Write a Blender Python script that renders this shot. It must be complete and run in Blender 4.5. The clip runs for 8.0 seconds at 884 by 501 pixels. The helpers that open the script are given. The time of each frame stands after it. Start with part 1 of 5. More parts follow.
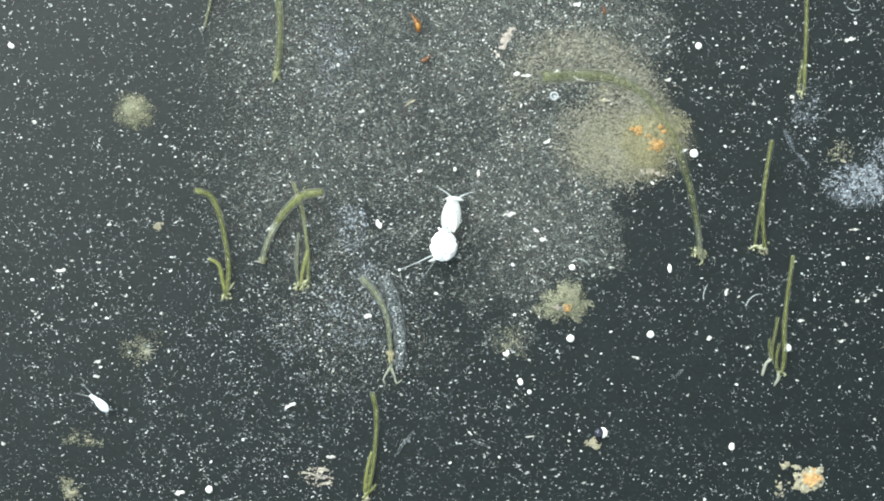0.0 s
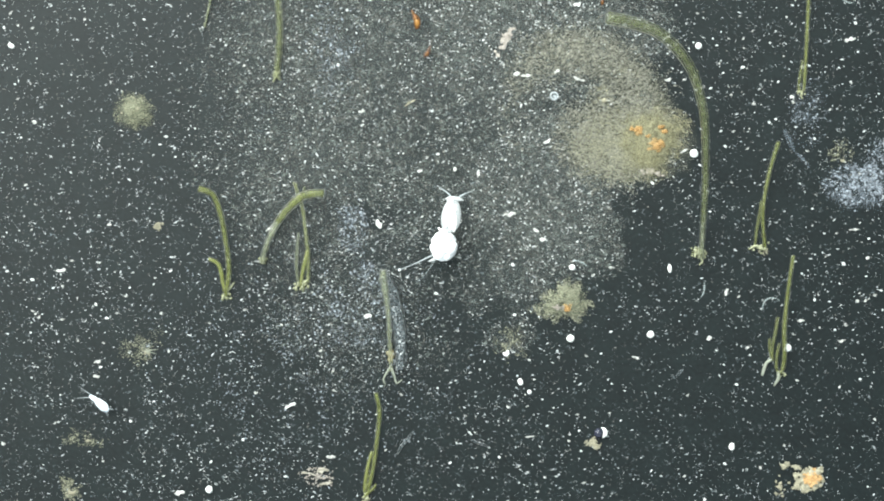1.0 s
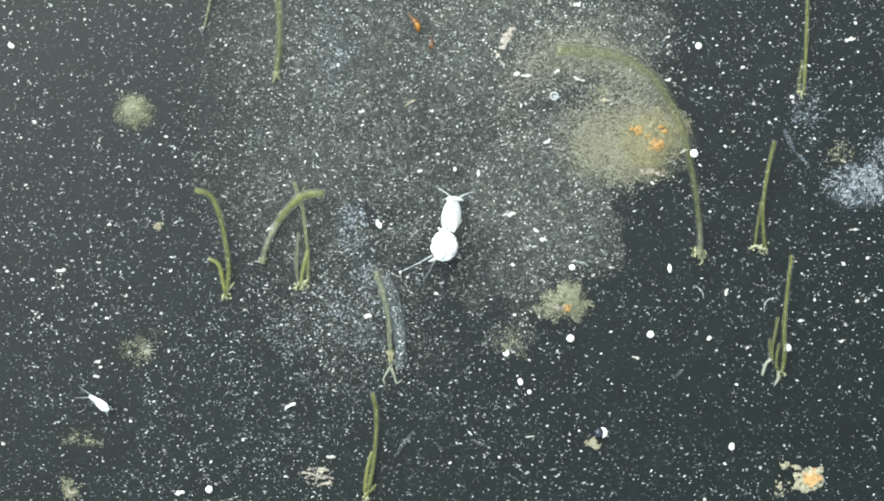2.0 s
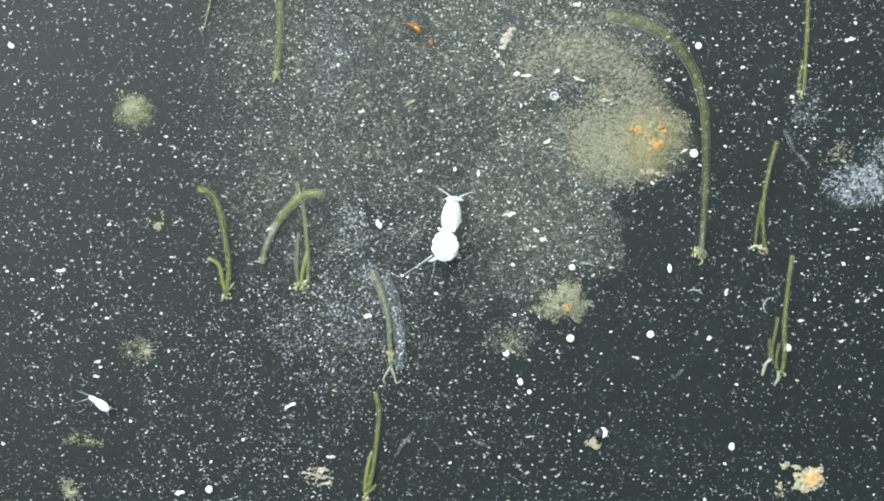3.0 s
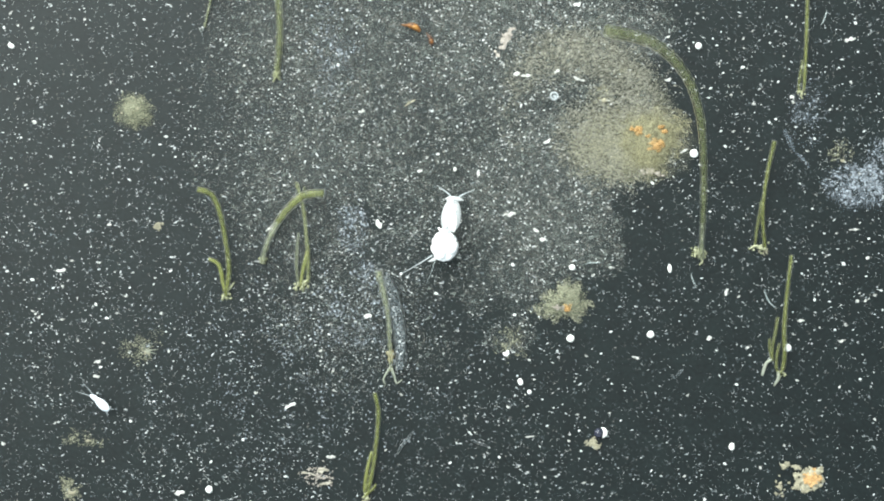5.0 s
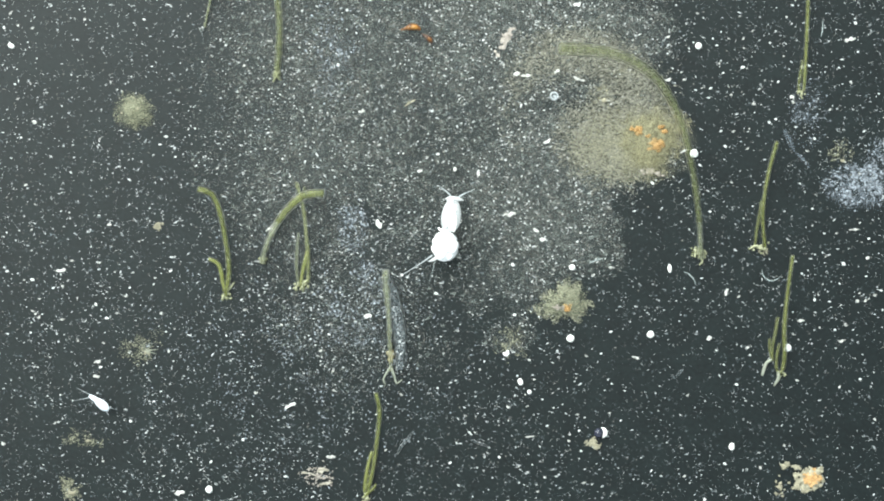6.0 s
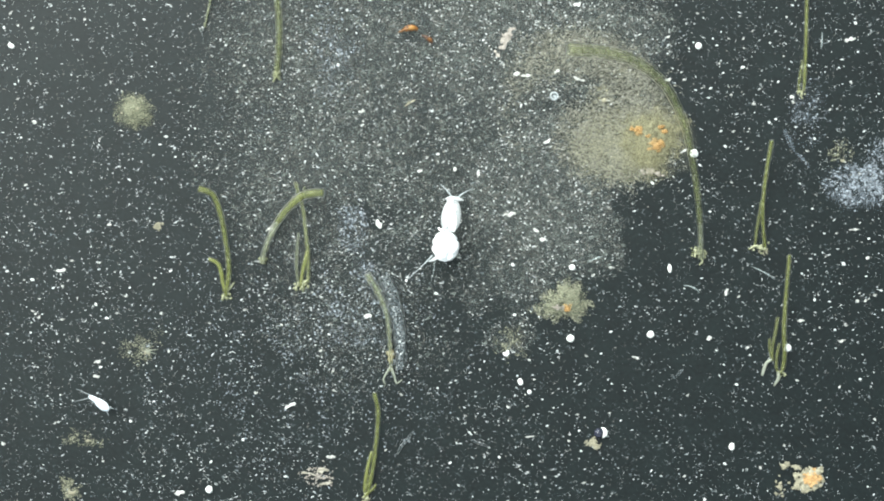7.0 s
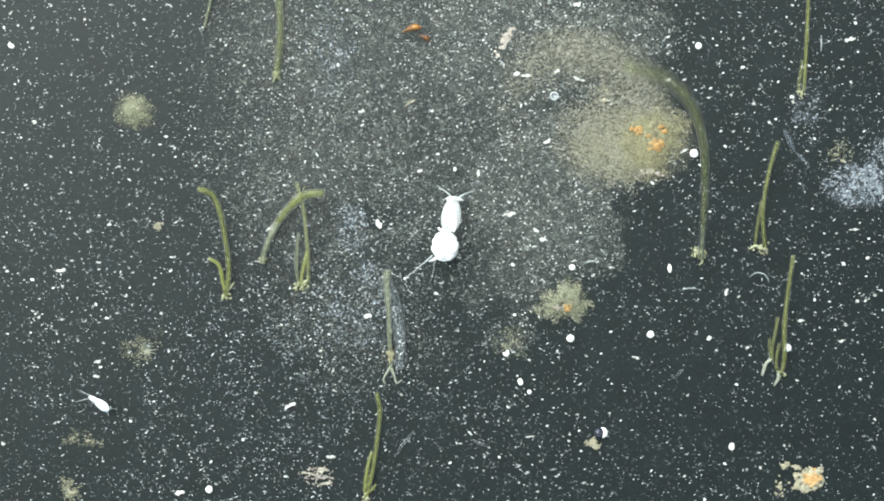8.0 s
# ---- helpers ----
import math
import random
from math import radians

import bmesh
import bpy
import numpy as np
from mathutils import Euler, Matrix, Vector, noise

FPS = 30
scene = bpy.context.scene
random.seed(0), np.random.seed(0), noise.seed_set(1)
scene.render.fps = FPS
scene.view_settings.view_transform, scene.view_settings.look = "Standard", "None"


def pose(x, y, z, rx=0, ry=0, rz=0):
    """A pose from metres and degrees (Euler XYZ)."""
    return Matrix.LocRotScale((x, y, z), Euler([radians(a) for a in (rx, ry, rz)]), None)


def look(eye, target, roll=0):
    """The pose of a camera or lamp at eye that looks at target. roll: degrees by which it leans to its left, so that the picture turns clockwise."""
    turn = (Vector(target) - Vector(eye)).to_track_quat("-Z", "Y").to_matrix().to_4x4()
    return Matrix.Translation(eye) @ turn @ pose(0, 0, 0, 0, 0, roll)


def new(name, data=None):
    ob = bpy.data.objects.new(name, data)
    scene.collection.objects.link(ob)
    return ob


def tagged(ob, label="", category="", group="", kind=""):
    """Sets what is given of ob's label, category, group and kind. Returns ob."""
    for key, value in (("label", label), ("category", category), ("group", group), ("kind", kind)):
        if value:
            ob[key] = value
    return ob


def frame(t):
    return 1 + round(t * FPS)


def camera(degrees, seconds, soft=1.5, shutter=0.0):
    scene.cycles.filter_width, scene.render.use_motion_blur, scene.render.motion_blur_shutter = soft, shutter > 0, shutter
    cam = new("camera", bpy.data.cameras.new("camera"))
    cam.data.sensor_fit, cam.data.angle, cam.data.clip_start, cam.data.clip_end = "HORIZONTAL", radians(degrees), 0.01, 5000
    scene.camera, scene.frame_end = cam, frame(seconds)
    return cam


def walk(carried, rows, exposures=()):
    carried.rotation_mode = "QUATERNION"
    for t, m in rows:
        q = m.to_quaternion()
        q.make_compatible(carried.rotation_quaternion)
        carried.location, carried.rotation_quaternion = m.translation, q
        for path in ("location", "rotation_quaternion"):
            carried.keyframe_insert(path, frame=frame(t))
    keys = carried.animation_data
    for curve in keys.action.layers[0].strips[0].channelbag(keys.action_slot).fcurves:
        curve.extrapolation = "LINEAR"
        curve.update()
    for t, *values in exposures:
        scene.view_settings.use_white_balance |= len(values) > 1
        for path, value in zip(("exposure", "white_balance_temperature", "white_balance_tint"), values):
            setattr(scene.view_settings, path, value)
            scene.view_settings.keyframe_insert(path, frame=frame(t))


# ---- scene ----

# Lengths below are in hundredths of a millimetre: U turns them into metres.
# Places are given from the north-west corner of the field, x to the east and y to the south.
U = 1e-5
EYE = 4000.0
FIELD = (784.0, 444.0)
cam = camera(2 * math.degrees(math.atan(FIELD[0] / EYE)), 8.0, 1.95, 0.7)
OVERHEAD = pose(0, 0, EYE * U)
walk(cam, [(0, OVERHEAD), (8, OVERHEAD)])

# ---------------------------------------------------------------- light
world = bpy.data.worlds.new("lab")
scene.world = world
world.use_nodes = True
world.node_tree.nodes["Background"].inputs[0].default_value = (0.75, 0.885, 0.935, 1)
world.node_tree.nodes["Background"].inputs[1].default_value = 0.89
lamp_data = bpy.data.lights.new("bench_lamp", "AREA")
lamp_data.shape, lamp_data.size, lamp_data.energy = "DISK", 0.13, 0.36
lamp_data.color = (0.94, 1.0, 0.955)
bench_lamp = new("bench_lamp", lamp_data)
bench_lamp.matrix_world = look((-0.036, 0.052, 0.054), (-0.001, 0.001, 0))
scene.view_settings.exposure = 0.0


# ---------------------------------------------------------------- materials
def shader(name, dark, light, rough=0.5, grain=40.0, blotch=4.0, bump=0.3, see=0.0, island=False, gloss=0.5, through_light=0.0, piece=False, skew=1.5, rim=0.0):
    """dark and light: the two base colours; grain and blotch: repeats per millimetre; see: share that is see-through."""
    m = bpy.data.materials.new(name)
    m.use_nodes = True
    nt = m.node_tree
    nodes, links = nt.nodes, nt.links
    bsdf, out = nodes["Principled BSDF"], nodes["Material Output"]
    coord = nodes.new("ShaderNodeTexCoord")
    mm = nodes.new("ShaderNodeMapping")
    mm.inputs["Scale"].default_value = (1000, 1000, 1000)
    links.new(coord.outputs["Object"], mm.inputs["Vector"])
    fine, coarse = nodes.new("ShaderNodeTexNoise"), nodes.new("ShaderNodeTexNoise")
    fine.inputs["Scale"].default_value, coarse.inputs["Scale"].default_value = grain, blotch
    fine.inputs["Detail"].default_value, coarse.inputs["Detail"].default_value = 3, 4
    for n in (fine, coarse):
        links.new(mm.outputs["Vector"], n.inputs["Vector"])
    both = nodes.new("ShaderNodeMath")
    both.operation = "MULTIPLY_ADD"
    links.new(fine.outputs["Fac"], both.inputs[0])
    both.inputs[1].default_value = 0.6
    half = nodes.new("ShaderNodeMath")
    half.operation = "MULTIPLY"
    half.inputs[1].default_value = 0.4
    links.new(coarse.outputs["Fac"], half.inputs[0])
    links.new(half.outputs[0], both.inputs[2])
    factor = both.outputs[0]
    spread = nodes.new("ShaderNodeMapRange")
    spread.inputs["From Min"].default_value, spread.inputs["From Max"].default_value = 0.33, 0.67
    if island:
        geo = nodes.new("ShaderNodeNewGeometry")
        power = nodes.new("ShaderNodeMath")
        power.operation, power.inputs[1].default_value = "POWER", skew
        links.new(geo.outputs["Random Per Island"], power.inputs[0])
        factor = power.outputs[0]
        spread.inputs["From Min"].default_value, spread.inputs["From Max"].default_value = 0, 1
    elif piece:
        info = nodes.new("ShaderNodeObjectInfo")
        blend = nodes.new("ShaderNodeMath")
        blend.operation, blend.inputs[1].default_value = "MULTIPLY_ADD", 0.18
        links.new(info.outputs["Random"], blend.inputs[0])
        links.new(factor, blend.inputs[2])
        factor = blend.outputs[0]
    links.new(factor, spread.inputs["Value"])
    ramp = nodes.new("ShaderNodeMix")
    ramp.data_type = "RGBA"
    ramp.inputs["A"].default_value, ramp.inputs["B"].default_value = (*dark, 1), (*light, 1)
    links.new(spread.outputs["Result"], ramp.inputs["Factor"])
    links.new(ramp.outputs["Result"], bsdf.inputs["Base Color"])
    bsdf.inputs["Roughness"].default_value = rough
    bsdf.inputs["Specular IOR Level"].default_value = gloss
    if bump:
        b = nodes.new("ShaderNodeBump")
        b.inputs["Strength"].default_value, b.inputs["Distance"].default_value = bump, 2 * U
        links.new(fine.outputs["Fac"], b.inputs["Height"])
        links.new(b.outputs["Normal"], bsdf.inputs["Normal"])
    last = bsdf.outputs["BSDF"]
    if through_light:
        glow = nodes.new("ShaderNodeBsdfTranslucent")
        links.new(ramp.outputs["Result"], glow.inputs["Color"])
        mix = nodes.new("ShaderNodeMixShader")
        mix.inputs[0].default_value = through_light
        links.new(last, mix.inputs[1])
        links.new(glow.outputs[0], mix.inputs[2])
        last = mix.outputs[0]
    if see:
        clear = nodes.new("ShaderNodeBsdfTransparent")
        mix = nodes.new("ShaderNodeMixShader")
        mix.inputs[0].default_value = see
        links.new(last, mix.inputs[1])
        links.new(clear.outputs[0], mix.inputs[2])
        last = mix.outputs[0]
    if rim:
        shine, edge = nodes.new("ShaderNodeBsdfGlossy"), nodes.new("ShaderNodeFresnel")
        shine.inputs["Roughness"].default_value, edge.inputs["IOR"].default_value = 0.3, rim
        mix = nodes.new("ShaderNodeMixShader")
        links.new(edge.outputs[0], mix.inputs[0])
        links.new(last, mix.inputs[1])
        links.new(shine.outputs[0], mix.inputs[2])
        last = mix.outputs[0]
    links.new(last, out.inputs["Surface"])
    return m


def film_shader(name, dark, light, rough, grain, blotch, low, high):
    """A thin slimy film; the sheet's thickness and a patchy growth decide how much of the glass it hides."""
    m = shader(name, dark, light, rough, grain, blotch, 0.5)
    nt = m.node_tree
    nodes, links = nt.nodes, nt.links
    bsdf, out = nodes["Principled BSDF"], nodes["Material Output"]
    thick = nodes.new("ShaderNodeAttribute")
    thick.attribute_name = "thickness"
    patches = nodes["Map Range"]
    gaps = nodes.new("ShaderNodeMapRange")
    gaps.inputs["From Min"].default_value, gaps.inputs["From Max"].default_value = 0.0, 1.0
    gaps.inputs["To Min"].default_value, gaps.inputs["To Max"].default_value = low, high
    links.new(patches.outputs["Result"], gaps.inputs["Value"])
    cover = nodes.new("ShaderNodeMath")
    cover.operation, cover.use_clamp = "MULTIPLY", True
    links.new(thick.outputs["Fac"], cover.inputs[0])
    links.new(gaps.outputs["Result"], cover.inputs[1])
    clear, mix = nodes.new("ShaderNodeBsdfTransparent"), nodes.new("ShaderNodeMixShader")
    links.new(cover.outputs[0], mix.inputs[0])
    links.new(clear.outputs[0], mix.inputs[1])
    links.new(bsdf.outputs["BSDF"], mix.inputs[2])
    links.new(mix.outputs[0], out.inputs["Surface"])
    return m


PLATE = shader("dark_plate", (0.0009, 0.0028, 0.0031), (0.0056, 0.0106, 0.0108), 0.45, 14, 2.0, 0.25, gloss=0.268)
SILT_FILM = film_shader("silt_film", (0.066, 0.078, 0.073), (0.215, 0.236, 0.219), 0.6, 34, 11, 0.25, 1.0)
TAN_FILM = film_shader("tan_slime", (0.16, 0.152, 0.098), (0.42, 0.398, 0.275), 0.6, 38, 14, 0.2, 1.1)
GREEN_CRUST = film_shader("grey_green_crust", (0.095, 0.10, 0.06), (0.31, 0.315, 0.21), 0.7, 44, 12, 0.2, 1.1)
BLUE_SLIME = film_shader("blue_slime", (0.1248, 0.1482, 0.1794), (0.3432, 0.39, 0.4524), 0.5, 30, 6, 0.0, 1.0)
FINE = shader("fine_grains", (0.034, 0.0345, 0.030), (0.305, 0.29, 0.26), 0.6, skew=2.2, island=True, bump=0)
BRIGHT = shader("bright_grains", (0.09, 0.11, 0.12), (0.98, 0.99, 0.99), 0.5, skew=2.6, island=True, bump=0)
DIM = shader("dim_grains", (0.0156, 0.02028, 0.0234), (0.1638, 0.195, 0.2028), 0.5, island=True, see=0.4, bump=0)
HAZE = shader("grey_film", (0.039, 0.0468, 0.0429), (0.234, 0.2574, 0.234), 0.6, island=True, bump=0, see=0.75)
DUST = shader("film_dust", (0.0351, 0.039, 0.03588), (0.2106, 0.2223, 0.2067), 0.6, island=True, bump=0)
PALE = shader("pale_grains", (0.08, 0.08, 0.064), (0.49, 0.475, 0.39), 0.6, island=True, bump=0)
SOIL = shader("brown_grains", (0.15, 0.147, 0.10), (0.45, 0.43, 0.315), 0.6, island=True, bump=0)
BLUE = shader("blue_grains", (0.036, 0.042, 0.049), (0.45, 0.50, 0.555), 0.5, island=True, bump=0)
BLUE_SLIVER = shader("blue_sliver", (0.1092, 0.1326, 0.156), (0.3276, 0.3744, 0.429), 0.5, 45, 7, see=0.88)
OLIVE = shader("olive_grains", (0.085, 0.081, 0.045), (0.50, 0.47, 0.31), 0.6, island=True, bump=0, skew=1.8)
KHAKI = shader("khaki_grains", (0.055, 0.056, 0.036), (0.42, 0.415, 0.29), 0.6, island=True, bump=0)
GREY_OLIVE = shader("grey_olive_grains", (0.085, 0.087, 0.056), (0.44, 0.435, 0.32), 0.6, island=True, bump=0, skew=1.7)
CRUST = film_shader("olive_crust", (0.10, 0.094, 0.045), (0.33, 0.305, 0.17), 0.7, 46, 13, 0.2, 1.1)
CHIP = shader("dull_white_chip", (0.12, 0.122, 0.112), (0.66, 0.655, 0.62), 0.5, 70, 22, 0.6, piece=True)
CREAM = shader("cream_flakes", (0.16, 0.147, 0.10), (0.40, 0.37, 0.265), 0.6, 50, 14, 0.6)
TAN = shader("tan_flakes", (0.1716, 0.156, 0.117), (0.4368, 0.4056, 0.3354), 0.6, 40, 10, 0.5)
ORANGE = shader("orange_flakes", (0.42, 0.235, 0.085), (0.72, 0.47, 0.215), 0.55, 40, 12, 0.4, see=0.3)
CYST = shader("orange_cyst", (0.40, 0.22, 0.07), (0.70, 0.44, 0.18), 0.55, 40, 12, 0.4, see=0.68)
WHITE = shader("white_flakes", (0.62, 0.65, 0.64), (0.96, 0.97, 0.95), 0.45, 40, 10, 0.4)
SHELL = shader("white_shell", (0.72, 0.74, 0.70), (0.98, 0.98, 0.94), 0.35, 30, 8, 0.3)
DARK_SHELL = shader("dark_glassy_shell", (0.00936, 0.0117, 0.0234), (0.0468, 0.0507, 0.078), 0.15, 30, 8, 0.1, see=0.3)
GREEN = shader("green_tube", (0.12, 0.137, 0.036), (0.32, 0.342, 0.115), 0.4, 30, 7, 0.4, see=0.8, rim=1.14, through_light=0.2, piece=True)
BUD = shader("young_shoot", (0.1716, 0.195, 0.0429), (0.3588, 0.3744, 0.1248), 0.4, 30, 7, 0.4, see=0.55, rim=1.14, through_light=0.2)
GREEN_CORE = shader("green_core", (0.039, 0.05148, 0.00936), (0.156, 0.1755, 0.039), 0.5, 30, 12, 0.4, see=0.66, piece=True)
PALE_GREEN = shader("pale_green_tube", (0.13, 0.15, 0.085), (0.36, 0.385, 0.24), 0.45, 22, 5, 0.4, see=0.82, rim=1.18, through_light=0.2, piece=True)
BIG_GREEN = shader("soft_green_tube", (0.1092, 0.1248, 0.0468), (0.2418, 0.2652, 0.1092), 0.5, 14, 4, 0.3, see=0.85, rim=1.07, through_light=0.2, piece=True)
ROOT = shader("root_clump", (0.156, 0.1716, 0.078), (0.4836, 0.4836, 0.3276), 0.6, 40, 10, 0.6, see=0.15)
PALE_ROOT = shader("pale_rootlet", (0.234, 0.2574, 0.195), (0.468, 0.4914, 0.4056), 0.5, 40, 10, 0.4, see=0.45)
GHOST = shader("cast_skin", (0.078, 0.1014, 0.1092), (0.2964, 0.3432, 0.3588), 0.35, 34, 8, 0.6, see=0.87, rim=1.12)
FLESH = shader("white_flesh", (0.90, 0.92, 0.92), (0.98, 0.98, 0.98), 0.35, 30, 8, 0.3)
CLEAR_FLESH = shader("clear_white_flesh", (0.62, 0.66, 0.66), (0.98, 0.98, 0.98), 0.3, 26, 14, 0.3, see=0.58)
BRISTLE = shader("clear_bristle", (0.45, 0.50, 0.52), (0.80, 0.84, 0.86), 0.35, 30, 8, 0, see=0.6)
WARM_CHIP = shader("pinkish_white_flakes", (0.20, 0.175, 0.15), (0.52, 0.465, 0.41), 0.6, 50, 14, 0.6)
BLUE_FLESH = shader("bluish_flesh", (0.62, 0.70, 0.78), (0.90, 0.95, 0.98), 0.35, 30, 8, 0.2)
AMBER = shader("amber_body", (0.06, 0.022, 0.004), (0.27, 0.105, 0.016), 0.35, 26, 8, 0.3, see=0.25)
BROWN_BODY = shader("brown_body", (0.035, 0.014, 0.006), (0.12, 0.045, 0.015), 0.35, 26, 8, 0.3, see=0.35)
GUT = shader("orange_gut", (0.20, 0.09, 0.014), (0.36, 0.17, 0.03), 0.4, 30, 8, 0.2)
BEAD = shader("tan_bead", (0.234, 0.2028, 0.1014), (0.4368, 0.39, 0.234), 0.5, 30, 8, 0.3, see=0.5)
WORM = shader("clear_worm", (0.34, 0.40, 0.40), (0.62, 0.68, 0.67), 0.3, 30, 8, 0, see=0.72)
CLEAR_BLUE = shader("clear_bluish_flesh", (0.36, 0.44, 0.52), (0.62, 0.70, 0.78), 0.35, 30, 8, 0.2, see=0.62)


# ---------------------------------------------------------------- mesh helpers
def spot(x, y, z=0.0):
    """The place that stands over (x, y) of the field as seen from the microscope's axis, z above the plate."""
    s = (EYE - z) / EYE
    return Vector(((x - FIELD[0]) * s * U, (FIELD[1] - y) * s * U, z * U))


def raw(name, verts, faces, material, smooth=True):
    mesh = bpy.data.meshes.new(name)
    mesh.from_pydata([tuple(v) for v in verts], [], faces)
    for m in (material if isinstance(material, (list, tuple)) else (material,)):
        mesh.materials.append(m)
    if smooth:
        mesh.polygons.foreach_set("use_smooth", [True] * len(mesh.polygons))
    mesh.update()
    return mesh


def part(name, mesh, parent, label=""):
    ob = new(name, mesh)
    ob.parent = parent
    return tagged(ob, label) if label else ob


def curve_points(points, n):
    """n points evenly along a smooth line through the points (Catmull-Rom)."""
    p = np.array(points, float)
    p = np.vstack([2 * p[0] - p[1], p, 2 * p[-1] - p[-2]])
    dense = []
    for i in range(1, len(p) - 2):
        for t in np.linspace(0, 1, 16, endpoint=False):
            a, b, c, d = p[i - 1], p[i], p[i + 1], p[i + 2]
            dense.append(0.5 * (2 * b + (c - a) * t + (2 * a - 5 * b + 4 * c - d) * t * t + (3 * b - a - 3 * c + d) * t ** 3))
    dense.append(p[-2])
    dense = np.array(dense)
    s = np.concatenate([[0], np.cumsum(np.linalg.norm(np.diff(dense, axis=0), axis=1))])
    u = np.linspace(0, s[-1], n)
    return np.stack([np.interp(u, s, dense[:, k]) for k in range(dense.shape[1])], 1), s[-1]


def sweep(points, radii, sides=8, wobble=0.08, seed=1):
    """Verts and faces of a closed tube through world points, with a radius at each."""
    rng = np.random.default_rng(seed)
    verts, faces = [], []
    pts = [Vector(p) for p in points]
    for i, p in enumerate(pts):
        d = (pts[min(i + 1, len(pts) - 1)] - pts[max(i - 1, 0)]).normalized()
        side = d.cross(Vector((0, 0, 1)))
        side = side.normalized() if side.length > 1e-4 else Vector((1, 0, 0))
        up = side.cross(d)
        for k in range(sides):
            a = 2 * math.pi * k / sides
            r = radii[i] * (1 + wobble * rng.uniform(-1, 1))
            verts.append(p + side * (math.cos(a) * r) + up * (math.sin(a) * r))
    for i in range(len(pts) - 1):
        for k in range(sides):
            a, b = i * sides + k, i * sides + (k + 1) % sides
            faces.append((a, b, b + sides, a + sides))
    faces.append(tuple(range(sides))[::-1])
    faces.append(tuple(range((len(pts) - 1) * sides, len(pts) * sides)))
    return verts, faces


def tube(name, points, radii, material, n=10, sides=8, wobble=0.1, seed=1):
    """points: (x, y, height of the axis) of the field; radii: at its ends and between."""
    p, _ = curve_points(points, n)
    r = np.interp(np.linspace(0, 1, n), np.linspace(0, 1, len(radii)), radii)
    v, f = sweep([spot(*q) for q in p], r * U, sides, wobble, seed)
    return raw(name, v, f, material)


def lump_shape(rx, ry, rz, rough=0.15, seed=1, rings=8, sides=12, point=0.0):
    """An uneven closed ovoid about the origin; point: how far its +y end narrows."""
    rng = np.random.default_rng(seed)
    ph = rng.uniform(0, 6.3, 6)
    verts, faces = [Vector((0, -ry * U, 0))], []
    for i in range(1, rings):
        a = math.pi * i / rings
        for k in range(sides):
            b = 2 * math.pi * k / sides
            w = 1 + rough * (math.sin(3 * b + ph[0] + 2 * a) * 0.5 + math.sin(5 * a + ph[1]) * 0.3 + math.sin(2 * b + 4 * a + ph[2]) * 0.4 + rng.uniform(-0.4, 0.4))
            taper = 1 - point * (1 - math.cos(a)) / 2
            verts.append(Vector((math.sin(a) * math.cos(b) * rx * w * taper * U, -math.cos(a) * ry * (1 + 0.3 * (w - 1)) * U, math.sin(a) * math.sin(b) * rz * w * taper * U)))
    verts.append(Vector((0, ry * U, 0)))
    for k in range(sides):
        faces.append((0, 1 + (k + 1) % sides, 1 + k))
        faces.append((len(verts) - 1, len(verts) - 1 - sides + k, len(verts) - 1 - sides + (k + 1) % sides))
    for i in range(rings - 2):
        for k in range(sides):
            a, b = 1 + i * sides + k, 1 + i * sides + (k + 1) % sides
            faces.append((a, b, b + sides, a + sides))
    return verts, faces


def lumps(name, items, material, rough=0.2, seed=1, rings=6, sides=8, smooth=True):
    """One mesh of several ovoids: rows of x, y, z, rx, ry, rz, turn in degrees."""
    verts, faces = [], []
    for i, (x, y, z, rx, ry, rz, turn) in enumerate(items):
        v, f = lump_shape(rx, ry, rz, rough, seed + i, rings, sides)
        m = Matrix.Translation(spot(x, y, z)) @ pose(0, 0, 0, 0, 0, turn)
        base = len(verts)
        verts += [m @ q for q in v]
        faces += [tuple(base + k for k in q) for q in f]
    return raw(name, verts, faces, material, smooth)


def place(ob, x, y, z, turn=0.0):
    ob.matrix_basis = Matrix.Translation(spot(x, y, z)) @ pose(0, 0, 0, 0, 0, turn)
    return ob


def shard(name, x, y, length, width, turn, bend, height, material, seed):
    """A flat jagged splinter with sloping sides, lying on the plate."""
    rng = np.random.default_rng(seed)
    n = 14
    c, s = math.cos(math.radians(turn)), math.sin(math.radians(turn))
    low, top = [], []
    for k in range(n):
        a = 2 * math.pi * k / n
        w = rng.uniform(0.2, 1.35)
        for ring, scale, z in ((low, 1.0, 0.05), (top, 0.84, height * rng.uniform(0.75, 1.1))):
            u, v = 0.5 * length * math.cos(a) * (0.85 + 0.15 * w) * scale, 0.5 * width * math.sin(a) * w * scale
            v += bend * (1 - (2 * u / length) ** 2)
            ring.append(spot(x + u * c - v * s, y - u * s - v * c, z))
    faces = [tuple(range(n))[::-1], tuple(range(n, 2 * n))] + [(k, (k + 1) % n, n + (k + 1) % n, n + k) for k in range(n)]
    return raw(name, low + top, faces, material, False)


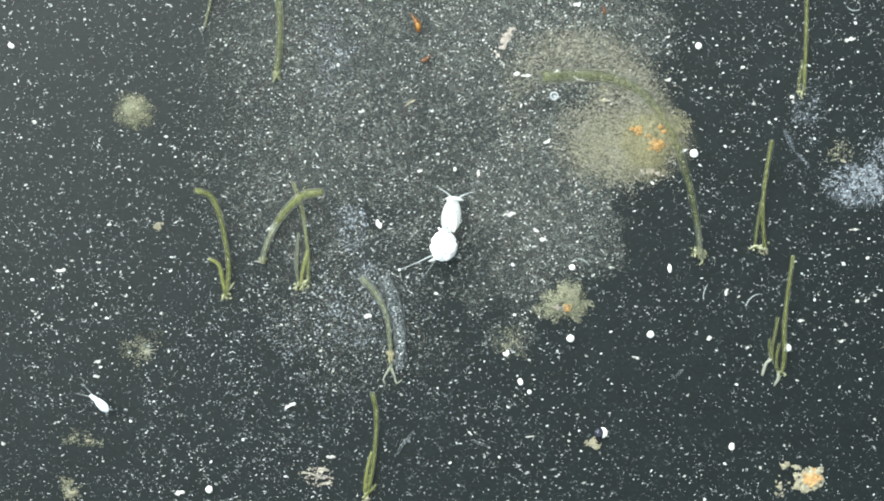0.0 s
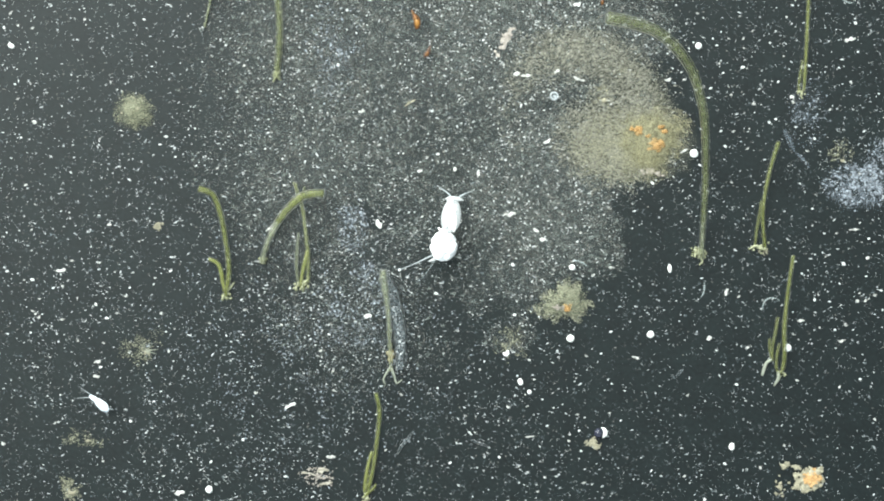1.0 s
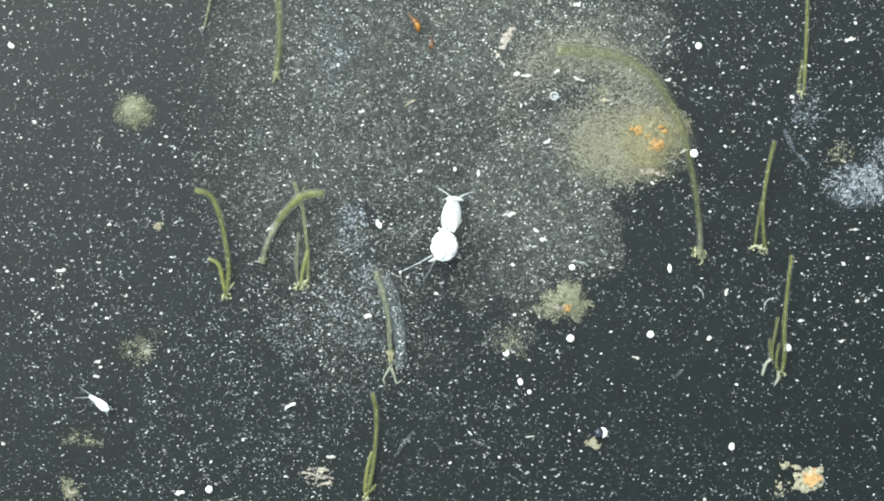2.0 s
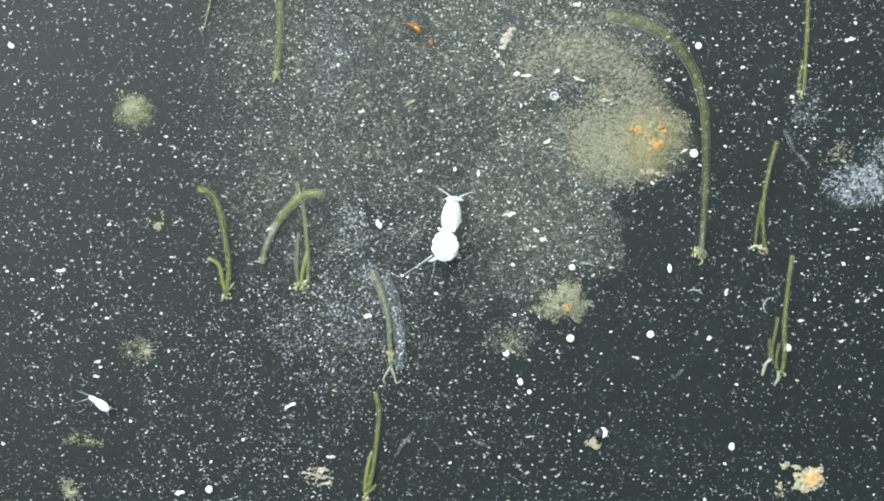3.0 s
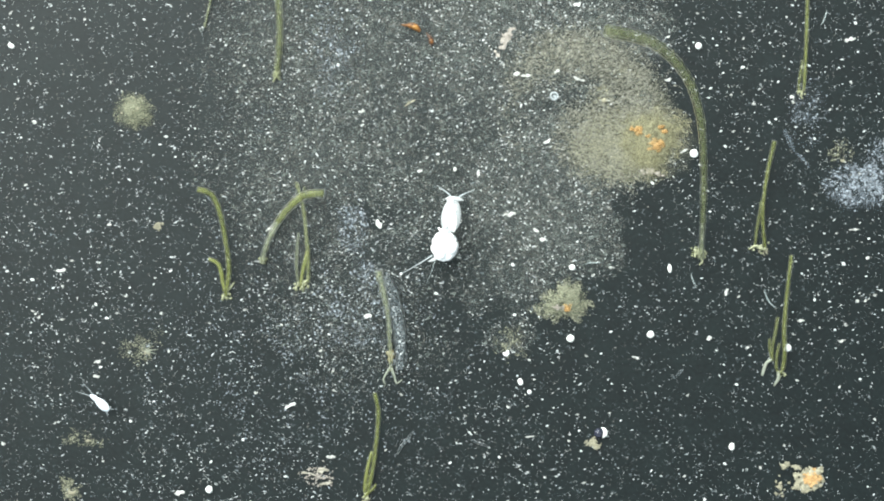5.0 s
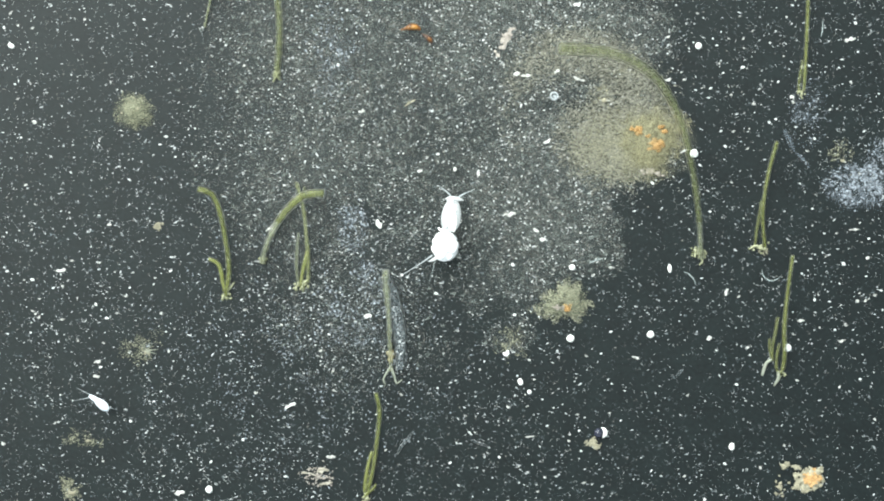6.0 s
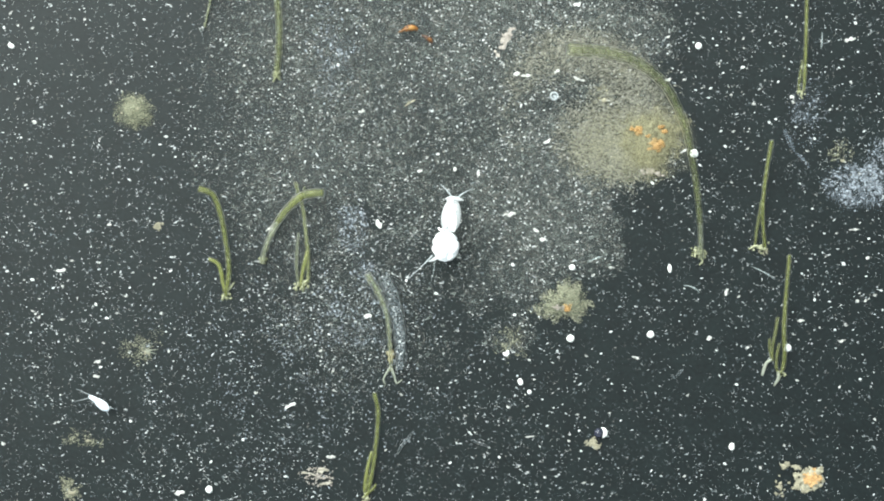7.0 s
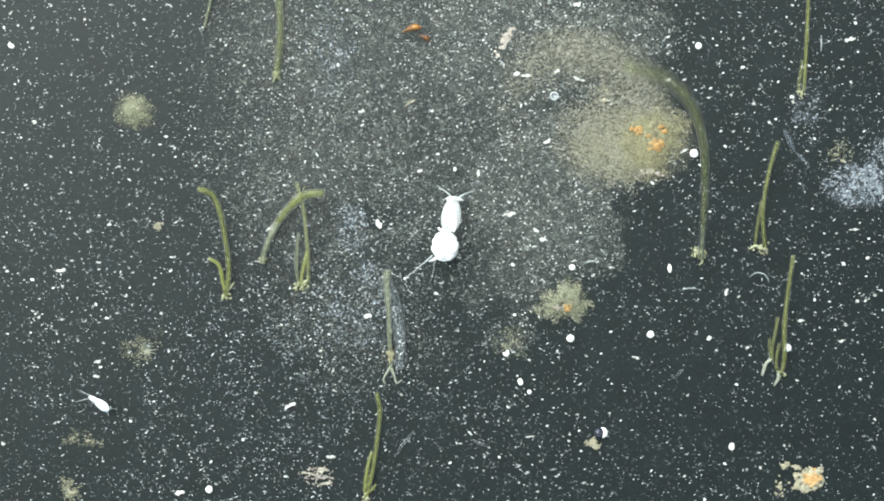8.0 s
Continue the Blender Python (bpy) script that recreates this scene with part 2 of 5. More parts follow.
GEM_V = np.array([(1, 0, 0), (-1, 0, 0), (0, 1, 0), (0, -1, 0), (0, 0, 1), (0, 0, -1)], float)
GEM_F = np.array([(0, 2, 4), (2, 1, 4), (1, 3, 4), (3, 0, 4), (2, 0, 5), (1, 2, 5), (3, 1, 5), (0, 3, 5)])
q_ = (1 + 5 ** 0.5) / 2
BEAD_V = np.array([(-1, q_, 0), (1, q_, 0), (-1, -q_, 0), (1, -q_, 0), (0, -1, q_), (0, 1, q_), (0, -1, -q_), (0, 1, -q_), (q_, 0, -1), (q_, 0, 1), (-q_, 0, -1), (-q_, 0, 1)]) / (1 + q_ * q_) ** 0.5
BEAD_F = np.array([(0, 11, 5), (0, 5, 1), (0, 1, 7), (0, 7, 10), (0, 10, 11), (1, 5, 9), (5, 11, 4), (11, 10, 2), (10, 7, 6), (7, 1, 8),
                   (3, 9, 4), (3, 4, 2), (3, 2, 6), (3, 6, 8), (3, 8, 9), (4, 9, 5), (2, 4, 11), (6, 2, 10), (8, 6, 7), (9, 8, 1)])


def grains(name, xy, r, material, rng, long=1.7, lift=0.0, bead=False, flat=0.7, jag=0.25):
    """One mesh of many tiny grains lying at xy (field places), of radius r, each a little long and turned at random."""
    bv, bf = (BEAD_V, BEAD_F) if bead else (GEM_V, GEM_F)
    n = len(xy)
    a = rng.normal(0, 0.6, n)
    stretch = 1 + (long - 1) * rng.random(n) ** 1.5
    jitter = 1 + jag * rng.uniform(-1, 1, (n, len(bv), 1))
    v = bv[None] * jitter
    lx, ly, lz = v[..., 0] * (r * stretch)[:, None], v[..., 1] * (r / np.sqrt(stretch))[:, None], v[..., 2] * (r * flat)[:, None]
    x = lx * np.cos(a)[:, None] - ly * np.sin(a)[:, None] + xy[:, :1] - FIELD[0]
    y = lx * np.sin(a)[:, None] + ly * np.cos(a)[:, None] - xy[:, 1:] + FIELD[1]
    z = lz + (r * flat * 0.9)[:, None] + np.broadcast_to(np.asarray(lift, float), (n,))[:, None]
    verts = (np.stack([x, y, z], -1) * U).reshape(-1, 3)
    faces = (bf[None] + (np.arange(n) * len(bv))[:, None, None]).reshape(-1, 3)
    mesh = bpy.data.meshes.new(name)
    mesh.vertices.add(len(verts))
    mesh.vertices.foreach_set("co", verts.astype(np.float32).ravel())
    mesh.loops.add(faces.size)
    mesh.loops.foreach_set("vertex_index", faces.astype(np.int32).ravel())
    mesh.polygons.add(len(faces))
    mesh.polygons.foreach_set("loop_start", np.arange(0, faces.size, 3, dtype=np.int32))
    mesh.polygons.foreach_set("use_smooth", np.ones(len(faces), bool))
    mesh.materials.append(material)
    mesh.update(calc_edges=True)
    mesh.validate()
    return mesh


def drift(x, y, size, seed):
    """Smooth random field from 0 to 1 with features of that size."""
    g = np.random.default_rng(seed).random((64, 64))
    u, v = (np.asarray(x) / size) % 63, (np.asarray(y) / size) % 63
    i, j = np.floor(u).astype(int), np.floor(v).astype(int)
    fu, fv = u - i, v - j
    fu, fv = fu * fu * (3 - 2 * fu), fv * fv * (3 - 2 * fv)
    i1, j1 = (i + 1) % 64, (j + 1) % 64
    return (g[i, j] * (1 - fu) + g[i1, j] * fu) * (1 - fv) + (g[i, j1] * (1 - fu) + g[i1, j1] * fu) * fv


def disc(x, y, cx, cy, rx, ry, edge=0.3):
    d = np.hypot((x - cx) / rx, (y - cy) / ry)
    return np.clip((1 - d) / edge, 0, 1)


def scatter(n, density, rng, box=(-90, -90, 1658, 978)):
    """n places drawn by a density function (0 to 1) over a box."""
    out = []
    have = 0
    while have < n:
        x, y = rng.uniform(box[0], box[2], 4 * n), rng.uniform(box[1], box[3], 4 * n)
        keep = rng.random(4 * n) < density(x, y)
        out.append(np.stack([x[keep], y[keep]], 1))
        have += keep.sum()
    return np.concatenate(out)[:n]


def film_sheet(name, label, thickness, box, cell, lift, material):
    """A thin wrinkled sheet of film on the glass over a box, as thick at each place as thickness(x, y) says; bare squares are left out."""
    nx, ny = int((box[2] - box[0]) / cell) + 1, int((box[3] - box[1]) / cell) + 1
    x, y = np.meshgrid(box[0] + cell * np.arange(nx), box[1] + cell * np.arange(ny))
    t = np.clip(thickness(x, y), 0, 1)
    z = lift + 0.35 * drift(x, y, 9, 44)
    verts = [spot(*q) for q in zip(x.ravel(), y.ravel(), z.ravel())]
    faces = []
    for j in range(ny - 1):
        for i in range(nx - 1):
            if t[j:j + 2, i:i + 2].max() > 0.01:
                a = j * nx + i
                faces.append((a, a + nx, a + nx + 1, a + 1))
    mesh = raw(name, verts, faces, material)
    mesh.attributes.new("thickness", "FLOAT", "POINT").data.foreach_set("value", t.ravel().astype(np.float32))
    return tagged(new(name, mesh), label, "film", kind="stuff")


def clumped(n, density, rng, mean, spread):
    """Places in small clumps: n clump centres drawn by a density, and the grains gathered round them."""
    centres = scatter(n, density, rng)
    size = spread * (0.4 + 1.2 * rng.random(n) ** 2)
    k = 1 + rng.poisson(mean * (0.3 + 1.4 * rng.random(n) ** 2))
    i = np.repeat(np.arange(n), k)
    return centres, centres[i] + rng.normal(0, 1, (len(i), 2)) * size[i][:, None] * np.array((1.35, 0.8))


# ---------------------------------------------------------------- the plate
def make_plate():
    bm = bmesh.new()
    bmesh.ops.create_cube(bm, size=1)
    for v in bm.verts:
        v.co = Vector((v.co.x * 0.09, v.co.y * 0.075, v.co.z * 0.002 - 0.001))
    bmesh.ops.bevel(bm, geom=bm.edges[:], offset=0.0004, segments=2, affect="EDGES")
    mesh = bpy.data.meshes.new("ground")
    bm.to_mesh(mesh)
    bm.free()
    mesh.materials.append(PLATE)
    tagged(new("ground", mesh), "dark grey-green glass bottom of a sample dish", "dish bottom", kind="structure")


make_plate()


# ---------------------------------------------------------------- sediment
def bed(x, y):
    """How thick the silt lies, without its gaps."""
    x, y = x + 46 * (drift(x, y, 42, 50) - 0.5) + 26 * (drift(x, y, 13, 52) - 0.5), y + 46 * (drift(x, y, 42, 51) - 0.5) + 26 * (drift(x, y, 13, 53) - 0.5)
    d = np.maximum.reduce([0.5 * disc(x, y, 735, 140, 415, 400, 0.6), 0.68 * disc(x, y, 972, 345, 185, 190, 0.4), 0.52 * disc(x, y, 560, 300, 250, 260, 0.9), 0.7 * disc(x, y, 940, 60, 275, 140, 0.4),
                           0.52 * disc(x, y, 540, 90, 210, 220, 0.8), 0.3 * disc(x, y, 640, 540, 240, 180, 0.9), 0.5 * disc(x, y, 905, 505, 120, 80, 0.6), 0.35 * disc(x, y, 905, 600, 60, 45, 0.6)])
    holes = np.maximum.reduce([disc(x, y, 1172, 400, 72, 105, 0.3), disc(x, y, 664, 384, 46, 34, 0.6), 0.8 * disc(x, y, 822, 562, 105, 46, 0.6), 0.8 * disc(x, y, 1120, 350, 40, 30, 0.5), 0.35 * disc(x, y, 760, 230, 150, 110, 0.8)])
    return d * (1 - holes)


def cloud(x, y):
    return bed(x, y) * (0.3 + 0.7 * drift(x, y, 34, 3)) * np.clip(2.2 * drift(x, y, 8, 4) - 0.35, 0.12, 1)


def halo(x, y):
    d = np.hypot(x - 1010, (y - 225) * 1.0)
    x, y = x + 30 * (drift(x, y, 12, 56) - 0.5), y + 40 * (drift(x, y, 14, 57) - 0.5)
    ring = np.exp(-((d - 130) / 35) ** 2) * np.clip((300 - y) / 160, 0, 1) * np.clip((x - 880) / 130, 0, 1)
    return np.clip(0.75 * ring + 1.15 * disc(x, y, 1090, 248, 125, 96, 1.0), 0, 1) * np.clip(2 * drift(x, y, 7, 5) - 0.3, 0.15, 1)


def veil(x, y):
    """The tan slime: an arc round the colony and a pad beside it."""
    d = np.hypot(x - 1015, y - 225)
    x, y = x + 24 * (drift(x, y, 12, 54) - 0.5), y + 30 * (drift(x, y, 14, 55) - 0.5)
    arc = np.exp(-((d - 135) / 32) ** 2) * np.clip((310 - y) / 150, 0, 1) * np.clip((x - 890) / 150, 0, 1)
    return np.clip(0.7 * arc + disc(x, y, 1112, 248, 135, 94, 0.95), 0, 1) * (0.55 + 0.45 * drift(x, y, 16, 45))


def everywhere(x, y):
    d = 0.62 + 0.3 * disc(x, y, 420, 600, 520, 420, 1.0) + 0.1 * disc(x, y, 600, 250, 330, 330, 0.8)
    d = d - 0.3 * disc(x, y, 1120, 650, 170, 120, 0.8) - 0.2 * disc(x, y, 1500, 800, 180, 170, 0.8) - 0.1 * disc(x, y, 1280, 780, 120, 90, 0.8) - 0.3 * disc(x, y, 1160, 420, 80, 100, 0.4) - 0.45 * disc(x, y, 664, 384, 46, 34, 0.6) - 0.25 * disc(x, y, 130, 130, 260, 180, 1.0)
    return np.clip(d, 0.1, 1) * (0.3 + 0.7 * drift(x, y, 26, 7)) * (0.4 + 0.6 * drift(x, y, 90, 8)) * np.clip(2.6 * drift(0.6 * x, y, 7, 6) - 0.7, 0.08, 1)


def make_sediment():
    rng = np.random.default_rng(11)
    xy = scatter(58000, cloud, rng)
    r = 0.35 + 0.78 * rng.random(len(xy)) ** 2.6
    tagged(new("fine_silt", grains("fine_silt", xy, r, FINE, rng, 3.2, jag=0.45)), "fine grey silt strewn over the dark glass", "silt", kind="stuff")
    xy = scatter(16000, lambda x, y: np.clip(1.3 * cloud(x, y) + 0.2 * bed(x, y), 0, 1), rng)
    r = 0.5 + 0.45 * rng.random(len(xy))
    tagged(new("silt_dust", grains("silt_dust", xy, r, DUST, rng, 2.2)), "thin grey dust between the silt grains", "silt", kind="stuff")
    xy = scatter(8000, lambda x, y: np.clip(0.1 + 0.9 * drift(x, y, 40, 9) ** 1.5, 0, 1) * (1 - 0.8 * disc(x, y, 1330, 700, 330, 260, 0.7)), rng)
    r = 0.5 + 0.8 * rng.random(len(xy)) ** 2
    tagged(new("faint_silt", grains("faint_silt", xy, r, FINE, rng, 2.0)), "faint thin grey dust on the dark glass", "silt", kind="stuff")
    xy = scatter(33000, halo, rng)
    r = 0.42 + 0.75 * rng.random(len(xy)) ** 2
    tagged(new("pale_silt", grains("pale_silt", xy, r, PALE, rng, 4.0, rng.uniform(0, 2, len(xy)))), "dense arc of pale grey-brown silt beside the algae", "silt", kind="stuff")
    xy = scatter(9000, lambda x, y: np.clip(disc(x, y, 1094, 256, 92, 72, 1.0) * (0.3 + 0.7 * drift(x, y, 12, 17)), 0, 1), rng, (960, 160, 1180, 370))
    r = 0.5 + 0.8 * rng.random(len(xy)) ** 2
    tagged(new("brown_silt", grains("brown_silt", xy, r, SOIL, rng, 3.6, rng.uniform(0, 2.5, len(xy)))), "dense pale brown-grey silt at the algae's edge", "silt", kind="stuff")
    centres, xy = clumped(6000, everywhere, rng, 4.5, 2.6)
    r = 0.5 + 1.0 * rng.random(len(xy)) ** 2
    tagged(new("dim_specks", grains("dim_specks", xy, r, DIM, rng, 2.8, flat=0.4, jag=0.45)), "dim grey specks in small loose clumps on the glass", "specks", kind="stuff")
    core = centres[rng.random(len(centres)) < 0.42]
    xy = np.concatenate([core + rng.normal(0, 0.8, core.shape), core[::3] + rng.normal(0, 2.4, core[::3].shape), scatter(2000, everywhere, rng)])
    r = 0.5 + 1.15 * rng.random(len(xy)) ** 3
    tagged(new("bright_specks", grains("bright_specks", xy, r, BRIGHT, rng, 3.0, bead=True, flat=0.5, jag=0.5)), "scattered white mineral specks on the dark glass", "specks", kind="stuff")


def make_tiny_specks():
    rng = np.random.default_rng(16)
    xy = scatter(15000, lambda x, y: np.clip(0.15 + everywhere(x, y), 0, 1), rng)
    r = 0.36 + 0.55 * rng.random(len(xy)) ** 2
    tagged(new("tiny_specks", grains("tiny_specks", xy, r, BRIGHT, rng, 2.4, flat=0.6, jag=0.4)), "tiny pale specks sprinkled all over the glass", "specks", kind="stuff")


def film_cover(x, y):
    return np.clip(0.42 * bed(x, y) - 0.025, 0, 1)


def make_haze():
    """Thin half-clear films that veil the glass, and loose flakes of them."""
    film_sheet("silt_film", "thin patchy grey film veiling the dark glass", film_cover, (280, -100, 1260, 760), 9.0, 0.25, SILT_FILM)
    film_sheet("tan_film", "thin tan slime round the algae colony", lambda x, y: 0.9 * veil(x, y) - 0.03, (800, 20, 1260, 400), 7.0, 0.75, TAN_FILM)
    film_sheet("blue_film", "thin bluish mineral film in ragged patches", lambda x, y: 1.1 * blue_veil(x, y) - 0.02, (480, -100, 1640, 800), 7.0, 1.25, BLUE_SLIME)
    rng = np.random.default_rng(15)
    xy = scatter(9000, lambda x, y: np.clip(cloud(x, y) * 0.8 + 1.3 * halo(x, y), 0, 1) * drift(x, y, 13, 19), rng)
    r = 1.5 + 2.4 * rng.random(len(xy)) ** 2
    tagged(new("film_flakes", grains("film_flakes", xy, r, HAZE, rng, 2.0, rng.uniform(0, 1.5, len(xy)), bead=True, flat=0.05, jag=0.5)), "half-clear grey film in thin flakes on the glass", "film", kind="stuff")


def make_glints():
    rng = np.random.default_rng(14)
    xy = np.concatenate([scatter(12500, lambda x, y: np.clip(0.8 * everywhere(x, y) + cloud(x, y) + 0.8 * disc(x, y, 640, 480, 130, 330, 1.0) * drift(x, y, 20, 18), 0, 1), rng), scatter(3600, lambda x, y: np.clip(cloud(x, y) * (0.35 + 0.65 * np.clip((x - 600) / 300, 0, 1)) + 0.7 * halo(x, y), 0, 1), rng)])
    r = 0.4 + 0.98 * rng.random(len(xy)) ** 2.7
    tagged(new("white_specks", grains("white_specks", xy, r, WHITE, rng, 2.8, flat=0.6, jag=0.4)), "tiny bright white specks among the silt", "specks", kind="stuff")


def blue_patch(x, y):
    d = np.maximum.reduce([disc(x, y, 1528, 330, 74, 46, 0.6), 0.15 * disc(x, y, 1436, 190, 45, 80, 0.9), 0.14 * disc(x, y, 595, 90, 60, 120, 1.0), 0.55 * disc(x, y, 626, 402, 32, 62, 1.0), 0.25 * disc(x, y, 646, 480, 26, 60, 1.0), 0.1 * disc(x, y, 640, 560, 110, 90, 1.0), 0.3 * disc(x, y, 1566, 272, 36, 40, 0.9)])
    return d * (0.06 + 0.94 * drift(x, y, 19, 21) ** 2) * np.clip(2.4 * drift(x, y, 6, 22) - 0.6, 0.05, 1)


def blue_veil(x, y):
    d = np.maximum.reduce([0.62 * disc(x, y, 1528, 330, 78, 48, 0.7), 0.35 * disc(x, y, 1432, 200, 40, 80, 1.0), 0.14 * disc(x, y, 592, 110, 60, 130, 1.0), 0.34 * disc(x, y, 626, 402, 34, 66, 1.0), 0.14 * disc(x, y, 648, 480, 30, 60, 1.0), 0.2 * disc(x, y, 1568, 275, 34, 44, 0.9)])
    return d * np.clip(2.3 * drift(x, y, 15, 46) - 0.55, 0, 1) * (0.5 + 0.5 * drift(x, y, 7, 47))


def make_blue_deposit():
    rng = np.random.default_rng(12)
    xy = scatter(4300, blue_patch, rng, (480, -80, 1640, 800))
    r = 0.7 + 1.4 * rng.random(len(xy)) ** 2.5
    tagged(new("mineral_deposit", grains("mineral_deposit", xy, r, BLUE, rng, 1.6)), "bluish-white crystalline film in patches on the glass", "deposit", kind="stuff")
    xy = scatter(1900, lambda x, y: disc(x, y, 540, 620, 330, 260, 1.0) * drift(x, y, 24, 23) ** 2, rng)
    r = 0.6 + 1.1 * rng.random(len(xy)) ** 2
    tagged(new("blue_silt", grains("blue_silt", xy, r, BLUE, rng, 1.8)), "thin bluish dust scattered over the glass", "silt", kind="stuff")


make_sediment()
make_glints()
make_tiny_specks()
make_haze()
make_blue_deposit()


# ---------------------------------------------------------------- colonies and clumps
def colony(label, cx, cy, rx, ry, count, size, material, seed, crust=0.8, ragged=0.35, core=0.6, spots=(), spot_material=None, spot_name="orange_cyst", spot_label="orange cyst", feature=14, skin=CRUST):
    """A low mound of algae with a ragged edge: crust, its granules, and coloured cysts."""
    rng = np.random.default_rng(seed)
    holder = tagged(new("algae_colony"), label, "algae")
    ph = rng.uniform(0, 6.3, 4)

    def edge(a):
        return 1 + ragged * (0.45 * np.sin(2 * a + ph[0]) + 0.35 * np.sin(3 * a + ph[1]) + 0.3 * np.sin(7 * a + ph[2]) + 0.2 * np.sin(13 * a + ph[3]))

    if crust:
        verts, faces, rings, sides, cover = [Vector(spot(cx, cy, 9))], [], 12, 72, [1.0]
        for i in range(1, rings + 1):
            rho = i / rings
            for k in range(sides):
                a = 2 * math.pi * k / sides
                e = edge(a) * crust * 1.35 * (1 + 0.08 * rng.uniform(-1, 1) * rho)
                cover.append(0.0 if i == rings else min(0.8, 1.5 * (1 - rho)) * rng.uniform(0.5, 1.1))
                h = 9 * (1 - rho ** 2) + rng.uniform(0, 2.2) * (1 - rho) + 0.2
                verts.append(spot(cx + rx * e * rho * math.cos(a), cy - ry * e * rho * math.sin(a), h))
        for k in range(sides):
            faces.append((0, 1 + k, 1 + (k + 1) % sides))
        for i in range(rings - 1):
            for k in range(sides):
                a, b = 1 + i * sides + k, 1 + i * sides + (k + 1) % sides
                faces.append((a, a + sides, b + sides, b))
        mesh = raw("crust", verts, faces, skin)
        mesh.attributes.new("thickness", "FLOAT", "POINT").data.foreach_set("value", np.clip(cover, 0, 1).astype(np.float32))
        part("crust", mesh, holder)

    def density(x, y):
        a, d = np.arctan2(-(y - cy) / ry, (x - cx) / rx), np.hypot((x - cx) / rx, (y - cy) / ry)
        d = d / edge(a)
        return np.clip((1.08 - d) / (1.08 - core), 0, 1) ** 1.3 * np.clip(2.0 * drift(x, y, feature, seed) - 0.3, 0.06, 1) * (0.4 + 0.6 * drift(x, y, 5, seed + 1))

    xy = scatter(count, density, rng, (cx - 1.6 * rx, cy - 1.6 * ry, cx + 1.6 * rx, cy + 1.6 * ry))
    r = size * (0.55 + 0.9 * rng.random(len(xy)) ** 2)
    d = np.hypot((xy[:, 0] - cx) / rx, (xy[:, 1] - cy) / ry)
    lift = np.clip(8.5 * (1 - (d / max(crust, 0.3)) ** 2), 0, None) if crust else 0.0
    tagged(part("grit", grains("grit", xy, r, material, rng, 1.8, lift, jag=0.35), holder), kind="stuff")
    for i, (x, y, s) in enumerate(spots):
        items = [(x + rng.normal(0, s * 0.36), y + rng.normal(0, s * 0.27), 7.5 + rng.random() * 2.5 if crust else 2.2, s * rng.uniform(0.2, 0.5), s * rng.uniform(0.16, 0.38), 1.4, rng.uniform(0, 180)) for _ in range(26)]
        part(spot_name, lumps(spot_name, items, spot_material or CYST, 0.35, seed + i, 5, 7), holder, spot_label)
    return holder


colony("large olive-yellow algae colony with orange cysts on dark glass", 1152, 250, 72, 66, 11500, 0.95, OLIVE, 31, 0.74, 0.22, 0.3, [(1164, 259, 17), (1133, 231, 11), (1177, 233, 8), (1150, 241, 6), (1172, 225, 6), (1122, 229, 5)])
colony("ragged olive algae colony with an orange centre", 1001, 536, 45, 41, 3200, 1.05, GREY_OLIVE, 32, 0.72, 0.38, 0.4, [(1006, 547, 9)], feature=9, skin=GREEN_CRUST)
colony("round yellow-green fuzzy algae colony on dark glass", 238, 197, 37, 36, 1700, 0.95, KHAKI, 35, 0.72, 0.12, 0.0, [(244, 193, 3.5), (216, 200, 2.5)], CREAM, "pale_cyst", "pale cream cyst", 9, GREEN_CRUST)
tuft = colony("small sparse tan algae colony with a cream tuft", 250, 617, 38, 34, 620, 0.85, KHAKI, 34, 0, 0.5, 0.1, [(261, 624, 7)], CREAM, "pale_cyst", "pale cream cyst", 9)
for tip in ((281, 619), (279, 628), (268, 636), (252, 603), (272, 608)):
    part("bristle", tube("bristle", [(259, 622, 3), (0.5 * (259 + tip[0]), 0.5 * (622 + tip[1]), 4), (*tip, 2)], [1.0, 0.8, 0.3], PALE_ROOT, 6, 6), tuft, "pale cream bristle")
colony("faint brown patch of algae on dark glass", 1490, 272, 24, 28, 200, 1.1, KHAKI, 36, 0, 0.3, 0.1, [(1495, 285, 4)], CREAM, "pale_cyst", "pale cream cyst", 9)
colony("thin olive scatter of algae grains beside a white flake", 905, 610, 36, 28, 480, 0.9, KHAKI, 37, 0, 0.4, 0.1, [(897, 628, 6)], WHITE, "white_flake", "white flake")
colony("small olive-brown algae clump on dark glass", 125, 868, 20, 22, 520, 1.0, KHAKI, 38, 0, 0.4, 0.2, [(127, 874, 6)], CREAM, "pale_cyst", "cream flake", 9)
colony("scattered brown algae crumbs on dark glass", 145, 780, 42, 16, 340, 0.9, KHAKI, 39, 0, 0.5, 0.1, [(155, 782, 4)], CREAM, "pale_cyst", "pale flake", 9)
colony("thin olive smear of algae grains", 1070, 170, 26, 20, 300, 1.1, OLIVE, 40, 0, 0.4, 0.1, [(1072, 178, 6)], CREAM, "pale_cyst", "cream flake", 9)


